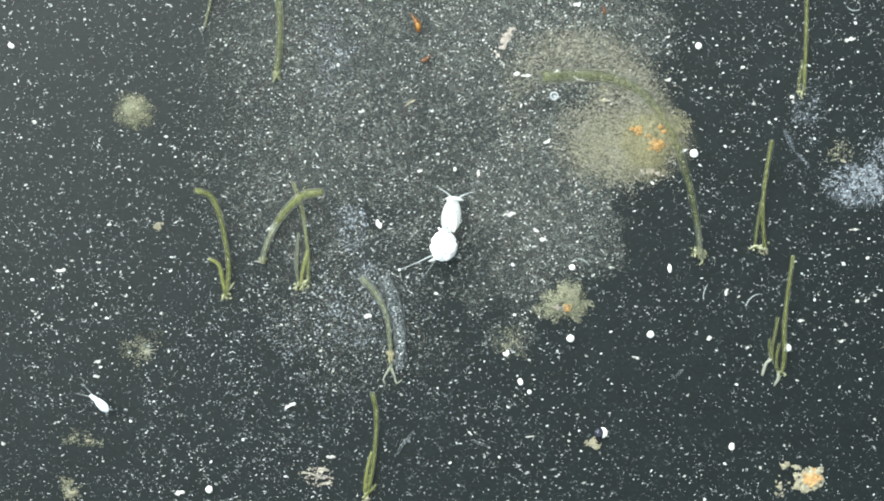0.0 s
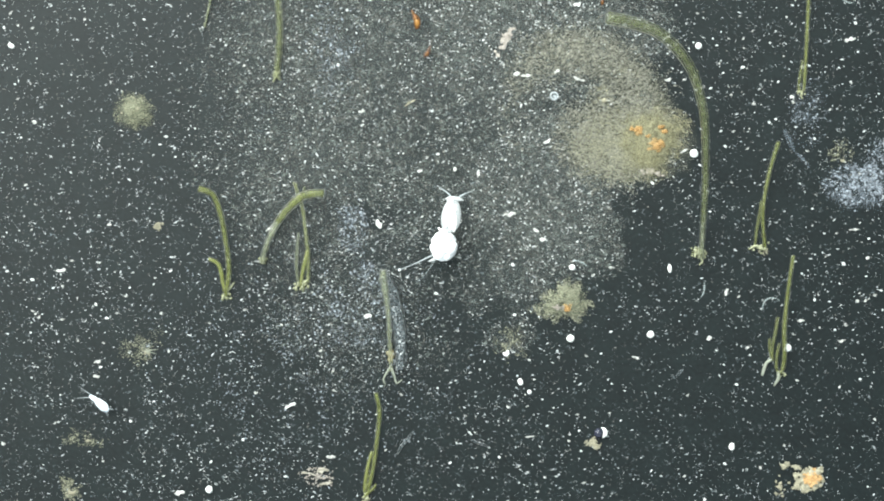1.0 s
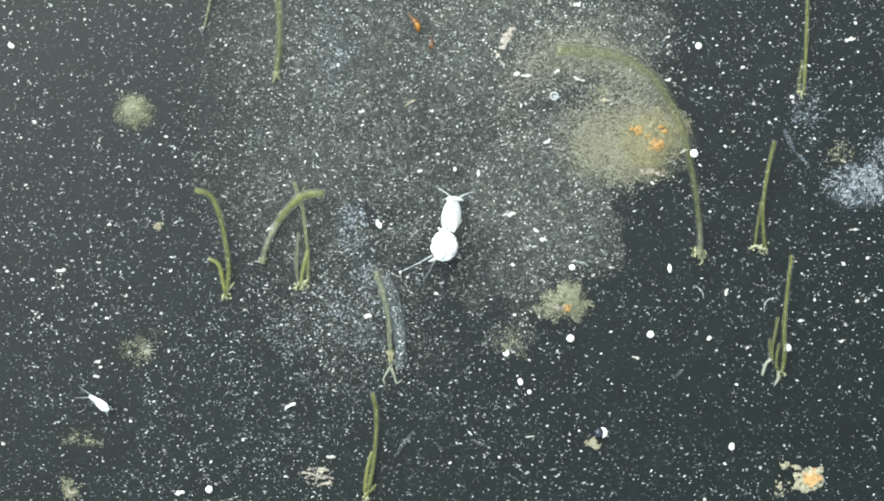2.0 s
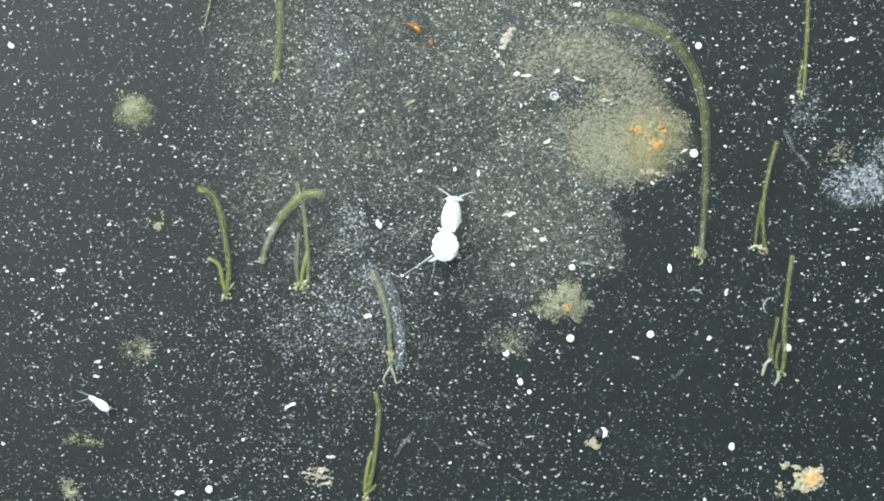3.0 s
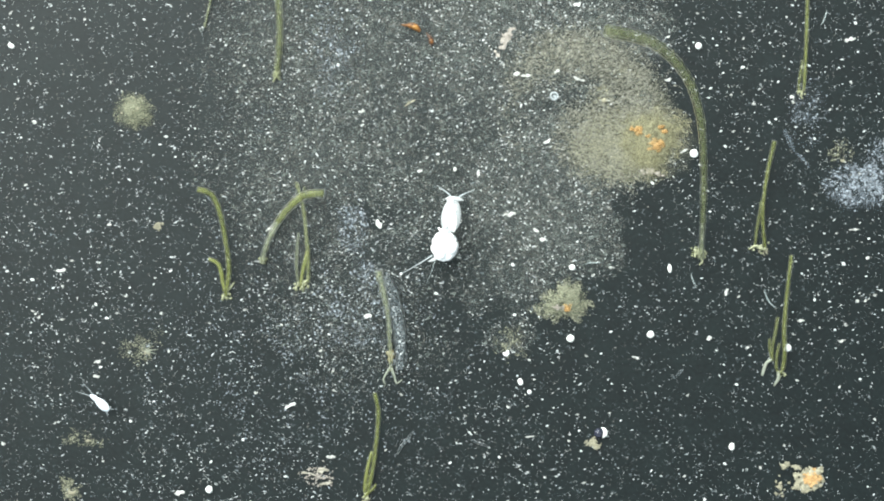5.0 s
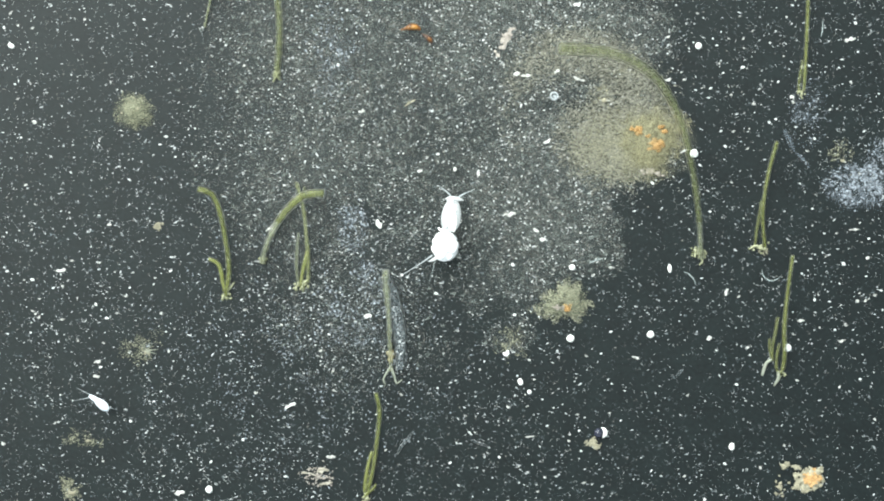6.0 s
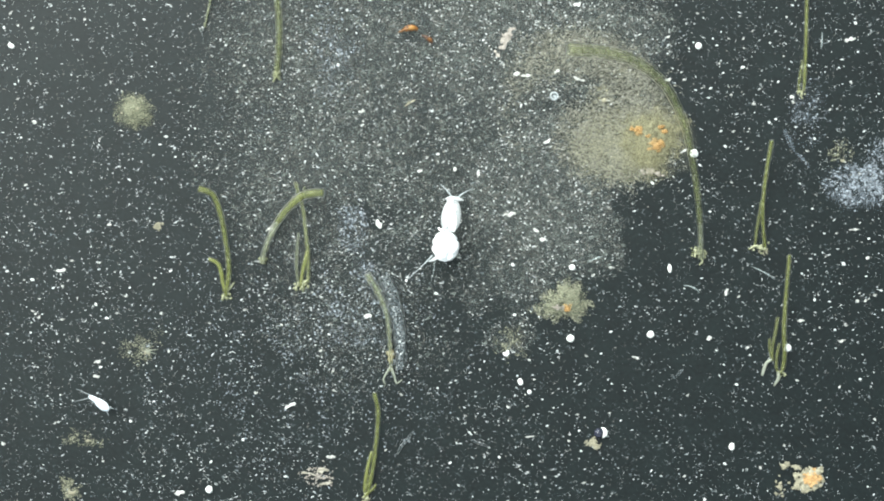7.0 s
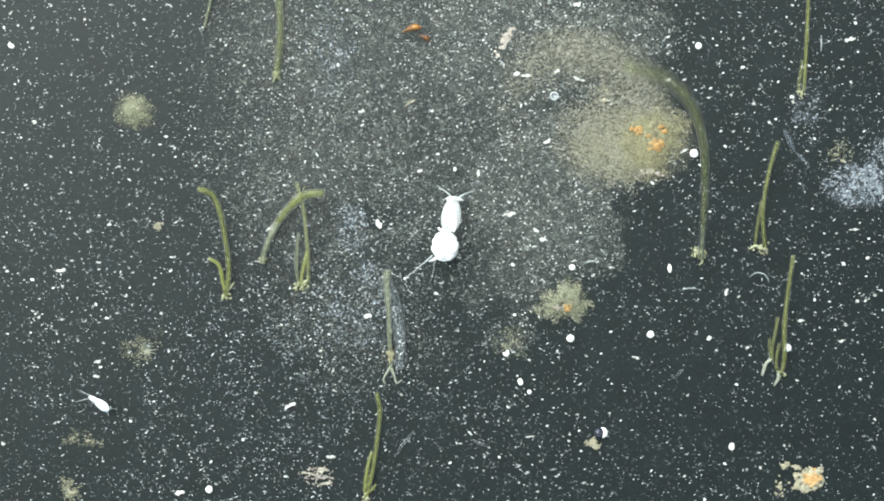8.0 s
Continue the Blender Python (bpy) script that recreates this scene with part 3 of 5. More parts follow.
def flake_heap(name, label, x, y, spread_x, spread_y, count, size, seed, main, second=None, second_at=(0, 0), turn=0.0, bed=0):
    """A heap of angular flakes; a second colour gathers about one place."""
    rng = np.random.default_rng(seed)
    holder = tagged(new(name), label, "clump")
    rows, other = [], []
    c, s = math.cos(math.radians(turn)), math.sin(math.radians(turn))
    for _ in range(count):
        u, v = rng.normal(0, 0.55) * spread_x, rng.normal(0, 0.55) * spread_y
        px, py = x + u * c + v * s, y - u * s + v * c
        near = math.hypot(px - x - second_at[0], py - y - second_at[1]) < 1.25 * size * rng.uniform(0.55, 1.35)
        row = (px, py, rng.uniform(1, 4.5 if near else 3), size * rng.uniform(0.25, 0.75), size * rng.uniform(0.2, 0.55), size * 0.22, rng.uniform(0, 180))
        (other if second and near else rows).append(row)
    if bed:
        items = [(x + rng.normal(0, 0.42) * spread_x, y + rng.normal(0, 0.42) * spread_y, 1, size * rng.uniform(0.5, 1.0), size * rng.uniform(0.4, 0.8), 2.4, rng.uniform(0, 180)) for _ in range(bed)]
        part("bed", lumps("bed", items, main, 0.35, seed, 6, 9), holder)
    for i, row in enumerate(rows):
        part("flake", shard("flake", row[0], row[1], 2 * row[3], 2.4 * row[4], row[6], 0, 1.2 + 0.7 * row[2], main, seed * 50 + i), holder)
    for i, row in enumerate(other):
        part("flake", shard("flake", row[0], row[1], 2 * row[3], 2.4 * row[4], row[6], 0, 2.2 + 0.7 * row[2], second, seed * 70 + i), holder, "orange flake")
    return holder


flake_heap("flake_clump", "cream and orange clump of angular flakes", 1435, 849, 20, 15, 90, 11, 51, CREAM, ORANGE, (7, -3), bed=24)
flake_heap("flake_clump", "small tan crumbs beside the orange clump", 1393, 826, 9, 9, 12, 7, 52, CREAM, bed=5)
flake_heap("flake_clump", "small tan crumbs beside the orange clump", 1381, 864, 9, 14, 12, 5.5, 53, CREAM, bed=3)
flake_heap("flake_clump", "long cream clump of flakes on silt", 900, 64, 21, 5.5, 40, 7, 54, WARM_CHIP, turn=57)
flake_heap("flake_clump", "branching tan clump of flakes on dark glass", 562, 842, 24, 15, 80, 3.6, 55, WARM_CHIP)
flake_heap("flake_clump", "cream crumb on dark glass", 280, 400, 7, 6, 14, 5.5, 56, CREAM)
flake_heap("flake_clump", "cream crumbs under a dark glassy shell", 1055, 787, 13, 9, 26, 7, 57, CREAM)
flake_heap("flake_clump", "cream flake at the foot of a green tube", 650, 886, 8, 5, 12, 6, 58, CREAM)
flake_heap("flake_clump", "white and cream flakes along the colony's edge", 1157, 306, 24, 4, 22, 6, 59, WARM_CHIP, turn=-10)


flake_heap("flake_clump", "cream crumb at the foot of a thin green tube", 1353, 446, 7, 5, 12, 4.5, 63, CREAM)
flake_heap("flake_clump", "cream flakes lying on an olive algae colony", 990, 545, 9, 4, 12, 5, 60, WARM_CHIP).location.z = 8 * U


# ---------------------------------------------------------------- eggs, shells and single flakes
def egg(x, y, rx, ry, turn=0.0, label="round white egg-like shell resting on dark glass"):
    rx, ry = 0.84 * rx, 0.84 * ry
    v, f = lump_shape(rx, ry, 0.7 * min(rx, ry), 0.07, int(x), 10, 16)
    ob = tagged(new("round_shell", raw("round_shell", v, f, SHELL)), label, "shell", "round white shells")
    return place(ob, x, y, 0.68 * min(rx, ry), turn)


for row in [(1231, 272, 9, 9), (1012, 600, 8, 8), (1154, 593, 7.5, 7.5), (1397, 617, 8, 8), (1239, 81, 7, 7), (371, 868, 7.5, 8), (1015, 474, 6.5, 6), (939, 695, 4.5, 4.5)]:
    egg(*row)
egg(1298, 792, 6, 8, 0, "oval white egg-like shell resting on dark glass")
egg(1188, 476, 4.2, 9, 4, "oblong white shell resting on dark glass")
egg(923, 677, 5.5, 7.5, 10, "oval white egg-like shell resting on dark glass")
egg(20, 81, 5, 7.5, 60, "oval white egg-like shell resting on dark glass")


def ring_shell(x, y, r):
    holder = tagged(new("ring_shell"), "round white shell with a sunken ring", "shell")
    pts = [(x + r * 0.75 * math.cos(a), y + r * 0.75 * math.sin(a), 2.5) for a in np.linspace(0, 2 * math.pi, 18)]
    part("rim", tube("rim", pts, [1.7, 1.7], BRISTLE, 20, 8, 0.05), holder)
    part("cap", lumps("cap", [(x, y, 2, r * 0.7, r * 0.7, 1.8, 0)], GHOST, 0.05), holder, "clear cap")
    part("nucleus", lumps("nucleus", [(x + 1, y + 1, 3, 3, 3, 2, 0)], BRISTLE, 0.1), holder)


ring_shell(983, 170, 8.5)


def glassy_shell():
    holder = tagged(new("glassy_shell"), "dark glassy round shell with a bright white crescent rim", "shell")
    part("bubble", lumps("bubble", [(1062, 768, 6, 9, 9, 6, 0)], DARK_SHELL, 0.06, 5, 10, 14), holder)
    part("rim", tube("rim", [(1067, 758, 6), (1073, 763, 8), (1074, 770, 8), (1069, 776, 6)], [1.0, 3.4, 4.0, 1.4], SHELL, 12, 8, 0.4), holder, "bright white crescent rim")


glassy_shell()


def flake(x, y, length, width, turn, bend=0.0, material=CHIP, label="small white splinter lying on dark glass"):
    ob = new("splinter", shard("splinter", x, y, length, 0.95 * width, turn, bend, 0.4 * width, material, int(x * 7 + y)))
    return tagged(ob, label, "splinter", "white splinters")


for row in [(917, 131, 13, 10, 20), (933, 133, 22, 6, 2, -2), (1027, 138, 26, 8, -25, -2), (988, 126, 13, 8, 30), (1072, 178, 22, 6, 0), (905, 380, 24, 9, 5), (848, 308, 14, 6, 80), (672, 397, 18, 10, -60),
            (515, 719, 22, 11, 32), (652, 560, 15, 9, 10), (108, 479, 20, 8, 4), (587, 810, 18, 6, 0), (940, 774, 18, 4, 4)]:
    flake(*row)
for row in [(1508, 70, 22, 9, 15), (1515, 407, 20, 8, 5), (1493, 604, 14, 7, 10), (1421, 569, 14, 6, 0), (1289, 518, 14, 6, 70), (318, 874, 20, 9, 10), (1024, 8, 14, 8, 0),
            (1258, 600, 12, 8, 20), (1127, 634, 14, 6, -20), (950, 408, 14, 6, -30), (963, 424, 12, 8, 10), (807, 299, 6, 12, 0)]:
    flake(*row)
for row in [(170, 642, 10, 5, 20), (171, 667, 12, 6, 0), (194, 398, 8, 6, 0), (60, 215, 8, 5, 0), (640, 198, 9, 7, 0), (745, 303, 10, 7, 0), (970, 250, 16, 7, 20), (1213, 268, 16, 6, 25),
            (1085, 184, 12, 5, 30), (1185, 141, 14, 8, 10), (1405, 172, 9, 11, 0), (1425, 118, 9, 9, 0)]:
    flake(*row)
for row in [(547, 840, 28, 6, -14, 1), (578, 858, 26, 8, 8, 2), (573, 834, 24, 11, 8, 0)]:
    flake(*row, TAN, "tan splinter lying in a crumb clump")
flake(728, 183, 24, 5, 32, 2, CREAM, "small bent cream splinter lying on silt")


# larger white grains: x, y, breadth
def grain_shape(seed):
    """A small ragged grain: a chip with one or two smaller ones grown on it, about one unit long."""
    rng = np.random.default_rng(seed)
    verts, faces = [], []
    for k in range(rng.integers(2, 5)):
        size = (0.34, 0.24, 0.18, 0.15)[k] * rng.uniform(0.8, 1.2)
        v, f = lump_shape(size, size * rng.uniform(0.5, 0.75), 0.6 * size, 0.9, seed + 10 * k, 5, 7)
        m = Matrix.Translation(Vector((rng.normal(0, 0.22), rng.normal(0, 0.12), 0)) * (U if k else 0)) @ pose(0, 0, 0, 0, 0, rng.uniform(-50, 50))
        faces += [tuple(len(verts) + j for j in q) for q in f]
        verts += [m @ q for q in v]
    return raw("white_grain", verts, faces, CHIP if seed % 3 else WHITE, False)


GRAIN_SHAPES = [grain_shape(200 + i) for i in range(11)]


def white_grain(i, x, y, size):
    ob = new("white_grain", GRAIN_SHAPES[i % 11])
    ob.matrix_basis = Matrix.Translation(spot(x, y, 0.2 * size)) @ pose(0, 0, 0, 0, 0, 53 * i % 80 - 40) @ Matrix.Diagonal((0.85 * size, 0.85 * size, 0.85 * size, 1))
    return tagged(ob, "small white mineral grain lying on dark glass", "grain", "larger white grains")


NORTH_WEST = [(196, 145, 6), (54, 148, 7), (27, 149, 6), (31, 175, 7), (62, 217, 8), (37, 244, 6), (177, 246, 6), (125, 305, 7), (45, 328, 8), (247, 428, 7), (230, 319, 7), (57, 50, 8), (32, 45, 7), (7, 49, 8),
              (18, 23, 8), (150, 34, 7), (255, 34, 7), (56, 407, 7), (311, 278, 7), (62, 362, 6), (386, 298, 8), (295, 242, 8)]
NORTH = [(643, 195, 8), (644, 215, 7), (600, 115, 8), (476, 72, 7), (719, 318, 8), (776, 273, 8), (590, 301, 7), (707, 271, 6), (600, 170, 6), (517, 70, 6), (401, 80, 6), (441, 125, 6), (433, 116, 7), (616, 18, 7), (774, 19, 7), (758, 278, 6),
         (857, 71, 6), (900, 314, 8), (954, 330, 6), (1122, 71, 7), (1118, 124, 7), (1158, 325, 9), (1029, 413, 7), (1141, 266, 6), (1085, 239, 6), (1138, 334, 7)]
NORTH_EAST = [(1185, 65, 8), (1286, 259, 8), (1326, 263, 8), (1376, 211, 9), (1509, 145, 8), (1297, 168, 7), (1435, 116, 9), (1406, 180, 9), (1426, 159, 8), (1445, 246, 7), (1431, 267, 7), (1472, 194, 7), (1259, 375, 7), (1298, 323, 7), (1441, 370, 8),
              (1497, 286, 8), (1525, 308, 8), (1279, 232, 6), (1236, 23, 7), (1395, 30, 7), (1518, 41, 9)]
SOUTH_WEST = [(109, 566, 9), (69, 562, 8), (12, 481, 7), (43, 496, 6), (180, 549, 6), (207, 555, 7), (275, 493, 7), (303, 480, 8), (371, 573, 7), (299, 623, 8), (232, 747, 8), (97, 750, 8), (6, 787, 10), (374, 819, 7), (290, 844, 7), (277, 649, 6), (182, 818, 6)]
SOUTH = [(569, 622, 9), (584, 593, 7), (453, 697, 9), (447, 669, 7), (431, 780, 8), (590, 658, 8), (434, 549, 8), (773, 520, 9), (684, 798, 7), (776, 688, 7), (499, 575, 7), (591, 692, 7), (507, 845, 8), (711, 699, 8), (554, 518, 7)]
SOUTH_MID = [(910, 470, 9), (1083, 474, 10), (1051, 488, 7), (912, 558, 8), (1040, 631, 8), (1066, 627, 7), (938, 638, 8), (1166, 546, 6), (1084, 588, 7), (824, 737, 7), (901, 722, 7), (886, 811, 7), (1035, 856, 8), (966, 846, 6), (798, 821, 7), (835, 507, 6),
             (1108, 693, 6), (935, 720, 6), (954, 872, 7)]
SOUTH_EAST = [(1497, 468, 10), (1551, 524, 8), (1521, 534, 10), (1445, 532, 8), (1310, 526, 7), (1326, 616, 8), (1285, 822, 8), (1214, 844, 8), (1539, 863, 6), (1551, 743, 8), (1220, 701, 8), (1307, 682, 8), (1348, 829, 8), (1391, 790, 7), (1250, 886, 8),
              (1413, 674, 7), (1489, 686, 7), (1525, 672, 7)]
UPPER_DARK = [(1227, 58, 5), (1230, 75, 6), (1292, 68, 5), (1319, 68, 8), (1272, 80, 6), (1319, 85, 5), (1335, 55, 5), (1366, 76, 5), (1312, 28, 6), (1276, 112, 6), (1317, 119, 9), (1325, 121, 5), (1283, 129, 7), (1213, 141, 8),
              (1245, 156, 5), (1261, 156, 7), (1336, 184, 8), (1320, 200, 5), (1365, 217, 7), (1300, 233, 7), (1390, 99, 5), (1380, 145, 6), (1357, 142, 5), (1411, 225, 7), (1208, 128, 6), (1329, 228, 6)]
EAST_EDGE = [(1462, 414, 5), (1483, 414, 6), (1441, 400, 5), (1459, 448, 5), (1464, 455, 5), (1539, 457, 10), (1422, 485, 6), (1459, 504, 5), (1433, 479, 5), (1451, 522, 6), (1525, 520, 6), (1563, 515, 7), (1499, 575, 10), (1454, 581, 6),
             (1481, 585, 6), (1407, 593, 5), (1535, 533, 8), (1536, 490, 5), (1529, 429, 5), (1541, 423, 8), (1416, 602, 5)]
LOWER_DARK = [(885, 754, 5), (971, 755, 6), (1008, 782, 7), (920, 827, 6), (1031, 800, 6), (1024, 735, 6), (1037, 740, 5), (1027, 764, 6), (982, 723, 6), (962, 708, 6), (947, 673, 6), (932, 700, 5), (833, 767, 7), (842, 767, 6), (851, 655, 6),
              (859, 641, 5), (980, 697, 5), (1022, 670, 5), (1085, 680, 5), (1081, 732, 6), (944, 824, 5), (900, 721, 8)]
WEST_EDGE = [(204, 482, 6), (58, 496, 9), (110, 507, 7), (137, 528, 6), (170, 540, 8), (57, 551, 7), (63, 556, 7), (189, 564, 9), (161, 559, 6), (215, 487, 5), (285, 556, 7), (310, 583, 6), (295, 588, 5), (183, 608, 7), (138, 604, 7), (101, 592, 5),
             (88, 633, 5), (175, 641, 10), (178, 651, 8), (223, 525, 8), (230, 510, 8), (127, 462, 7), (70, 530, 6), (95, 510, 7)]
for i, row in enumerate(UPPER_DARK + EAST_EDGE + LOWER_DARK + WEST_EDGE + NORTH_WEST + NORTH + NORTH_EAST + SOUTH_WEST + SOUTH + SOUTH_MID + SOUTH_EAST):
    white_grain(i, *row)


# thin clear slivers
def sliver(points, r, label, material=GHOST):
    tagged(new("clear_sliver", tube("clear_sliver", points, [r * 0.6, r, r, r * 0.5], material, 14, 8, 0.25, 9)), label, "sliver")


sliver([(1391, 229, 4), (1402, 253, 5), (1409, 268, 4)], 5, "thin bluish clear sliver lying on dark glass", BLUE_SLIVER)
sliver([(1412, 270, 3), (1424, 282, 4), (1436, 298, 3)], 3.5, "thin bluish clear sliver lying on dark glass", BLUE_SLIVER)
sliver([(700, 810, 3), (716, 787, 4), (735, 764, 3)], 2.2, "thin faint clear thread lying on dark glass")
sliver([(1200, 668, 2), (1206, 660, 2.5), (1213, 655, 2)], 2.2, "thin faint clear thread lying on dark glass")
sliver([(835, 780, 2), (850, 786, 2.5), (869, 793, 2)], 1.8, "thin faint clear thread lying on dark glass")


# ---------------------------------------------------------------- swaying green tubes
MOVES = []


def headings(points, n):
    p, length = curve_points(points, n + 1)
    d = np.diff(p, axis=0)
    return np.unwrap(np.arctan2(-d[:, 0], -d[:, 1])), length


def sway_rows(root, a, b, n, pitch, k, rise, base_lift, reach=1.0):
    """Poses of the n pieces of a tube whose line lies k of the way from course a to course b."""
    (ha, la), (hb, lb) = a, b
    h, length = ha + k * (hb - ha), (la + min(k, 1.2) * (lb - la)) * reach
    step = min(length / n, pitch * math.cos(math.radians(rise)))
    el = math.acos(step / pitch)
    x, y, z = root[0], root[1], base_lift
    out = []
    for i in range(n):
        x2, y2, z2 = x - math.sin(h[i]) * step, y - math.cos(h[i]) * step, z + math.sin(el) * pitch
        p, q = spot(x, y, z), spot(x2, y2, z2)
        d = (q - p).normalized()
        side = d.cross(Vector((0, 0, 1))).normalized()
        m = Matrix((side, d, side.cross(d))).transposed().to_4x4()
        m.translation = (p + q) / 2
        out.append(m)
        x, y, z = x2, y2, z2
    return out


def swaying_tube(label, course_a, course_b, n, radii, material, table, rise=7.0, seed=1, base_lift=6.0, specks=0.6, foot=0, thick=0.74, core_material=None, longest=1.0):
    """A tube in n stiff pieces. table: seconds, the sway at that time and, where it is not 1, how far it stretches out flat."""
    rng = np.random.default_rng(seed)
    holder = tagged(new("green_tube"), label, "algae tube", "swaying green tubes")
    a, b = headings(course_a, n), headings(course_b, n)
    pitch = longest * max(a[1], b[1]) / n / math.cos(math.radians(rise))
    r = np.interp(np.linspace(0, 1, n + 1), np.linspace(0, 1, len(radii)), radii) * thick
    sides = 12
    pieces = []
    for i in range(n):
        verts, faces = [], []
        last = i == n - 1
        stops = [-0.53, -0.25, 0.0, 0.25, 0.53] + ([0.62, 0.68] if last else [])
        for s in stops:
            rr = (r[i] + (r[i + 1] - r[i]) * (min(s, 0.5) + 0.5)) * (0.985 + 0.03 * math.cos(4 * math.pi * s)) * (1, 0.72, 0.05)[(s > 0.6) + (s > 0.65)]
            for k in range(sides):
                t = 2 * math.pi * k / sides
                w = rr * (1 + 0.03 * rng.uniform(-1, 1)) * U
                verts.append(Vector((math.cos(t) * w, s * pitch * U, math.sin(t) * w)))
        for j in range(len(stops) - 1):
            for k in range(sides):
                p, q = j * sides + k, j * sides + (k + 1) % sides
                faces.append((p, q, q + sides, p + sides))
        shell_faces, ring = len(faces), len(verts)
        core = 0.58 * U
        for s, w in ((-0.5, 0.8), (-0.4, 1.0), (-0.1, rng.uniform(0.8, 1.0)), (0.2, 1.0), (0.45, 0.85)):
            for k in range(8):
                t = math.pi * k / 4
                c = w * core * (r[i] + (r[i + 1] - r[i]) * (s + 0.5))
                verts.append(Vector((math.cos(t) * c, s * pitch * U, math.sin(t) * c)))
        for j in range(4):
            for k in range(8):
                p, q = ring + j * 8 + k, ring + j * 8 + (k + 1) % 8
                faces.append((p, q, q + 8, p + 8))
        faces += [tuple(range(ring, ring + 8))[::-1], tuple(range(ring + 32, ring + 40))]
        tube_faces = len(faces)
        for _ in range(rng.poisson(specks + 3.5)):
            t, s, g = rng.uniform(-0.1, 1.1) * math.pi, rng.uniform(-0.45, 0.45), 0.45 + 1.2 * rng.random() ** 2.5
            c = Vector((math.cos(t) * r[i] * 1.04 * U, s * pitch * U, math.sin(t) * r[i] * 1.04 * U))
            base = len(verts)
            verts += [c + Vector(v) * (g * U) for v in GEM_V]
            faces += [tuple(int(base + k) for k in f) for f in GEM_F]
        mesh = raw("segment", verts, faces, (material if i >= foot else PALE_GREEN, ROOT, PALE_GREEN if i < foot else core_material or GREEN_CORE))
        for j in range(shell_faces, tube_faces):
            mesh.polygons[j].material_index = 2
        for j in range(tube_faces, len(faces)):
            mesh.polygons[j].material_index = 1
        pieces.append(part("segment", mesh, holder))
    root = course_a[0]
    keyed = [(t, sway_rows(root, a, b, n, pitch, k, rise, base_lift, *reach)) for t, k, *reach in table]
    for i, ob in enumerate(pieces):
        ob.matrix_basis = keyed[0][1][i]
        MOVES.append((ob, [(t, rows[i]) for t, rows in keyed]))
    return holder


def branch(holder, points, radii, material=GREEN, name="branch", seed=3):
    return part(name, tube(name, points, [0.78 * r for r in radii], material, 12, 9, 0.06, seed), holder)


def root_clump(holder, x, y, count, spread, seed, prongs=(), prong_material=ROOT):
    rng = np.random.default_rng(seed)
    rows = [(x + rng.normal(0, spread), y + rng.normal(0, spread * 0.8), rng.uniform(1.5, 6), rng.uniform(1.5, 3.6), rng.uniform(1.2, 3), rng.uniform(1.2, 2.4), rng.uniform(0, 180)) for _ in range(count)]
    part("holdfast", lumps("holdfast", rows, ROOT, 0.4, seed, 5, 6), holder, "pale crumbly holdfast")
    for i in range(max(2, count // 5)):
        a, reach = rng.uniform(0, 6.28), spread * rng.uniform(0.9, 1.8)
        px, py = x + rng.normal(0, 0.4 * spread), y + rng.normal(0, 0.4 * spread)
        curl = [(px + reach * f * math.cos(a + 1.3 * f), py + 0.8 * reach * f * math.sin(a + 1.3 * f), 2 + 5 * f * (1.2 - f)) for f in (0, 0.35, 0.7, 1.0)]
        part("rootlet", tube("rootlet", curl, [1.5, 1.3, 0.7], BUD, 7, 6, 0.12, seed + 20 + i), holder)
    for i, p in enumerate(prongs):
        part("rootlet", tube("rootlet", p, [2.4, 2.0, 1.2], prong_material, 8, 7, 0.15, seed + i), holder)


G_SWAY = [(0, 1.2, 0.94), (0.1, 1.1, 0.96), (0.2, 0.9), (0.3, 0.2), (0.4, 0.2, 1.07), (0.5, 0.27, 1.06), (0.6, 0.12, 1.07), (0.7, 0.33, 1.03), (0.8, 0.15, 1.06), (1.0, 0.06, 1.05), (1.1, 0.4), (1.2, 1.6), (1.3, 1.1), (1.4, 0.5),
          (1.5, 0.0), (1.7, 0.65), (2.1, 0.85), (2.45, 0.3), (2.8, 0.03, 1.04), (3.0, 0.04, 1.06), (3.1, 0.33), (3.2, 0.75), (3.35, 0.95), (3.5, 1.0), (3.6, 0.6), (3.8, 0.1), (4.0, 0.28, 1.02),
          (4.2, 0.75), (4.3, 0.85), (4.4, 0.65), (4.5, 0.65), (4.7, 0.4)]
G_SWAY += [(5.0, 0.15), (5.4, 0.6), (5.8, 0.05), (6.0, 0.8), (6.2, 0.55), (6.4, 0.25), (6.5, 0.42, 0.97), (6.6, 0.7), (6.8, -0.15, 0.95), (7.0, 0.7, 0.98), (7.2, 0.5), (7.3, 0.9), (7.5, 1.05), (7.6, 1.0),
           (7.7, 1.7), (7.8, 1.0), (7.9, 0.3), (8.0, 0.05, 0.83)]
big = swaying_tube("long thick soft green tube bending in the current", [(1243, 458), (1249, 380), (1253, 300), (1251, 210), (1230, 135), (1185, 80), (1140, 60), (1095, 50)],
                   [(1243, 458), (1238, 390), (1222, 300), (1196, 215), (1150, 143), (1085, 108), (1030, 100), (970, 100)], 24, [5.2, 6, 7, 8.6, 10.6, 12], BIG_GREEN, G_SWAY, 10, 61, foot=3, thick=1.0, core_material=BIG_GREEN, longest=1.06)
root_clump(big, 1241, 447, 34, 7, 62, [[(1243, 456, 4), (1246, 464, 3), (1240, 470, 1)]])

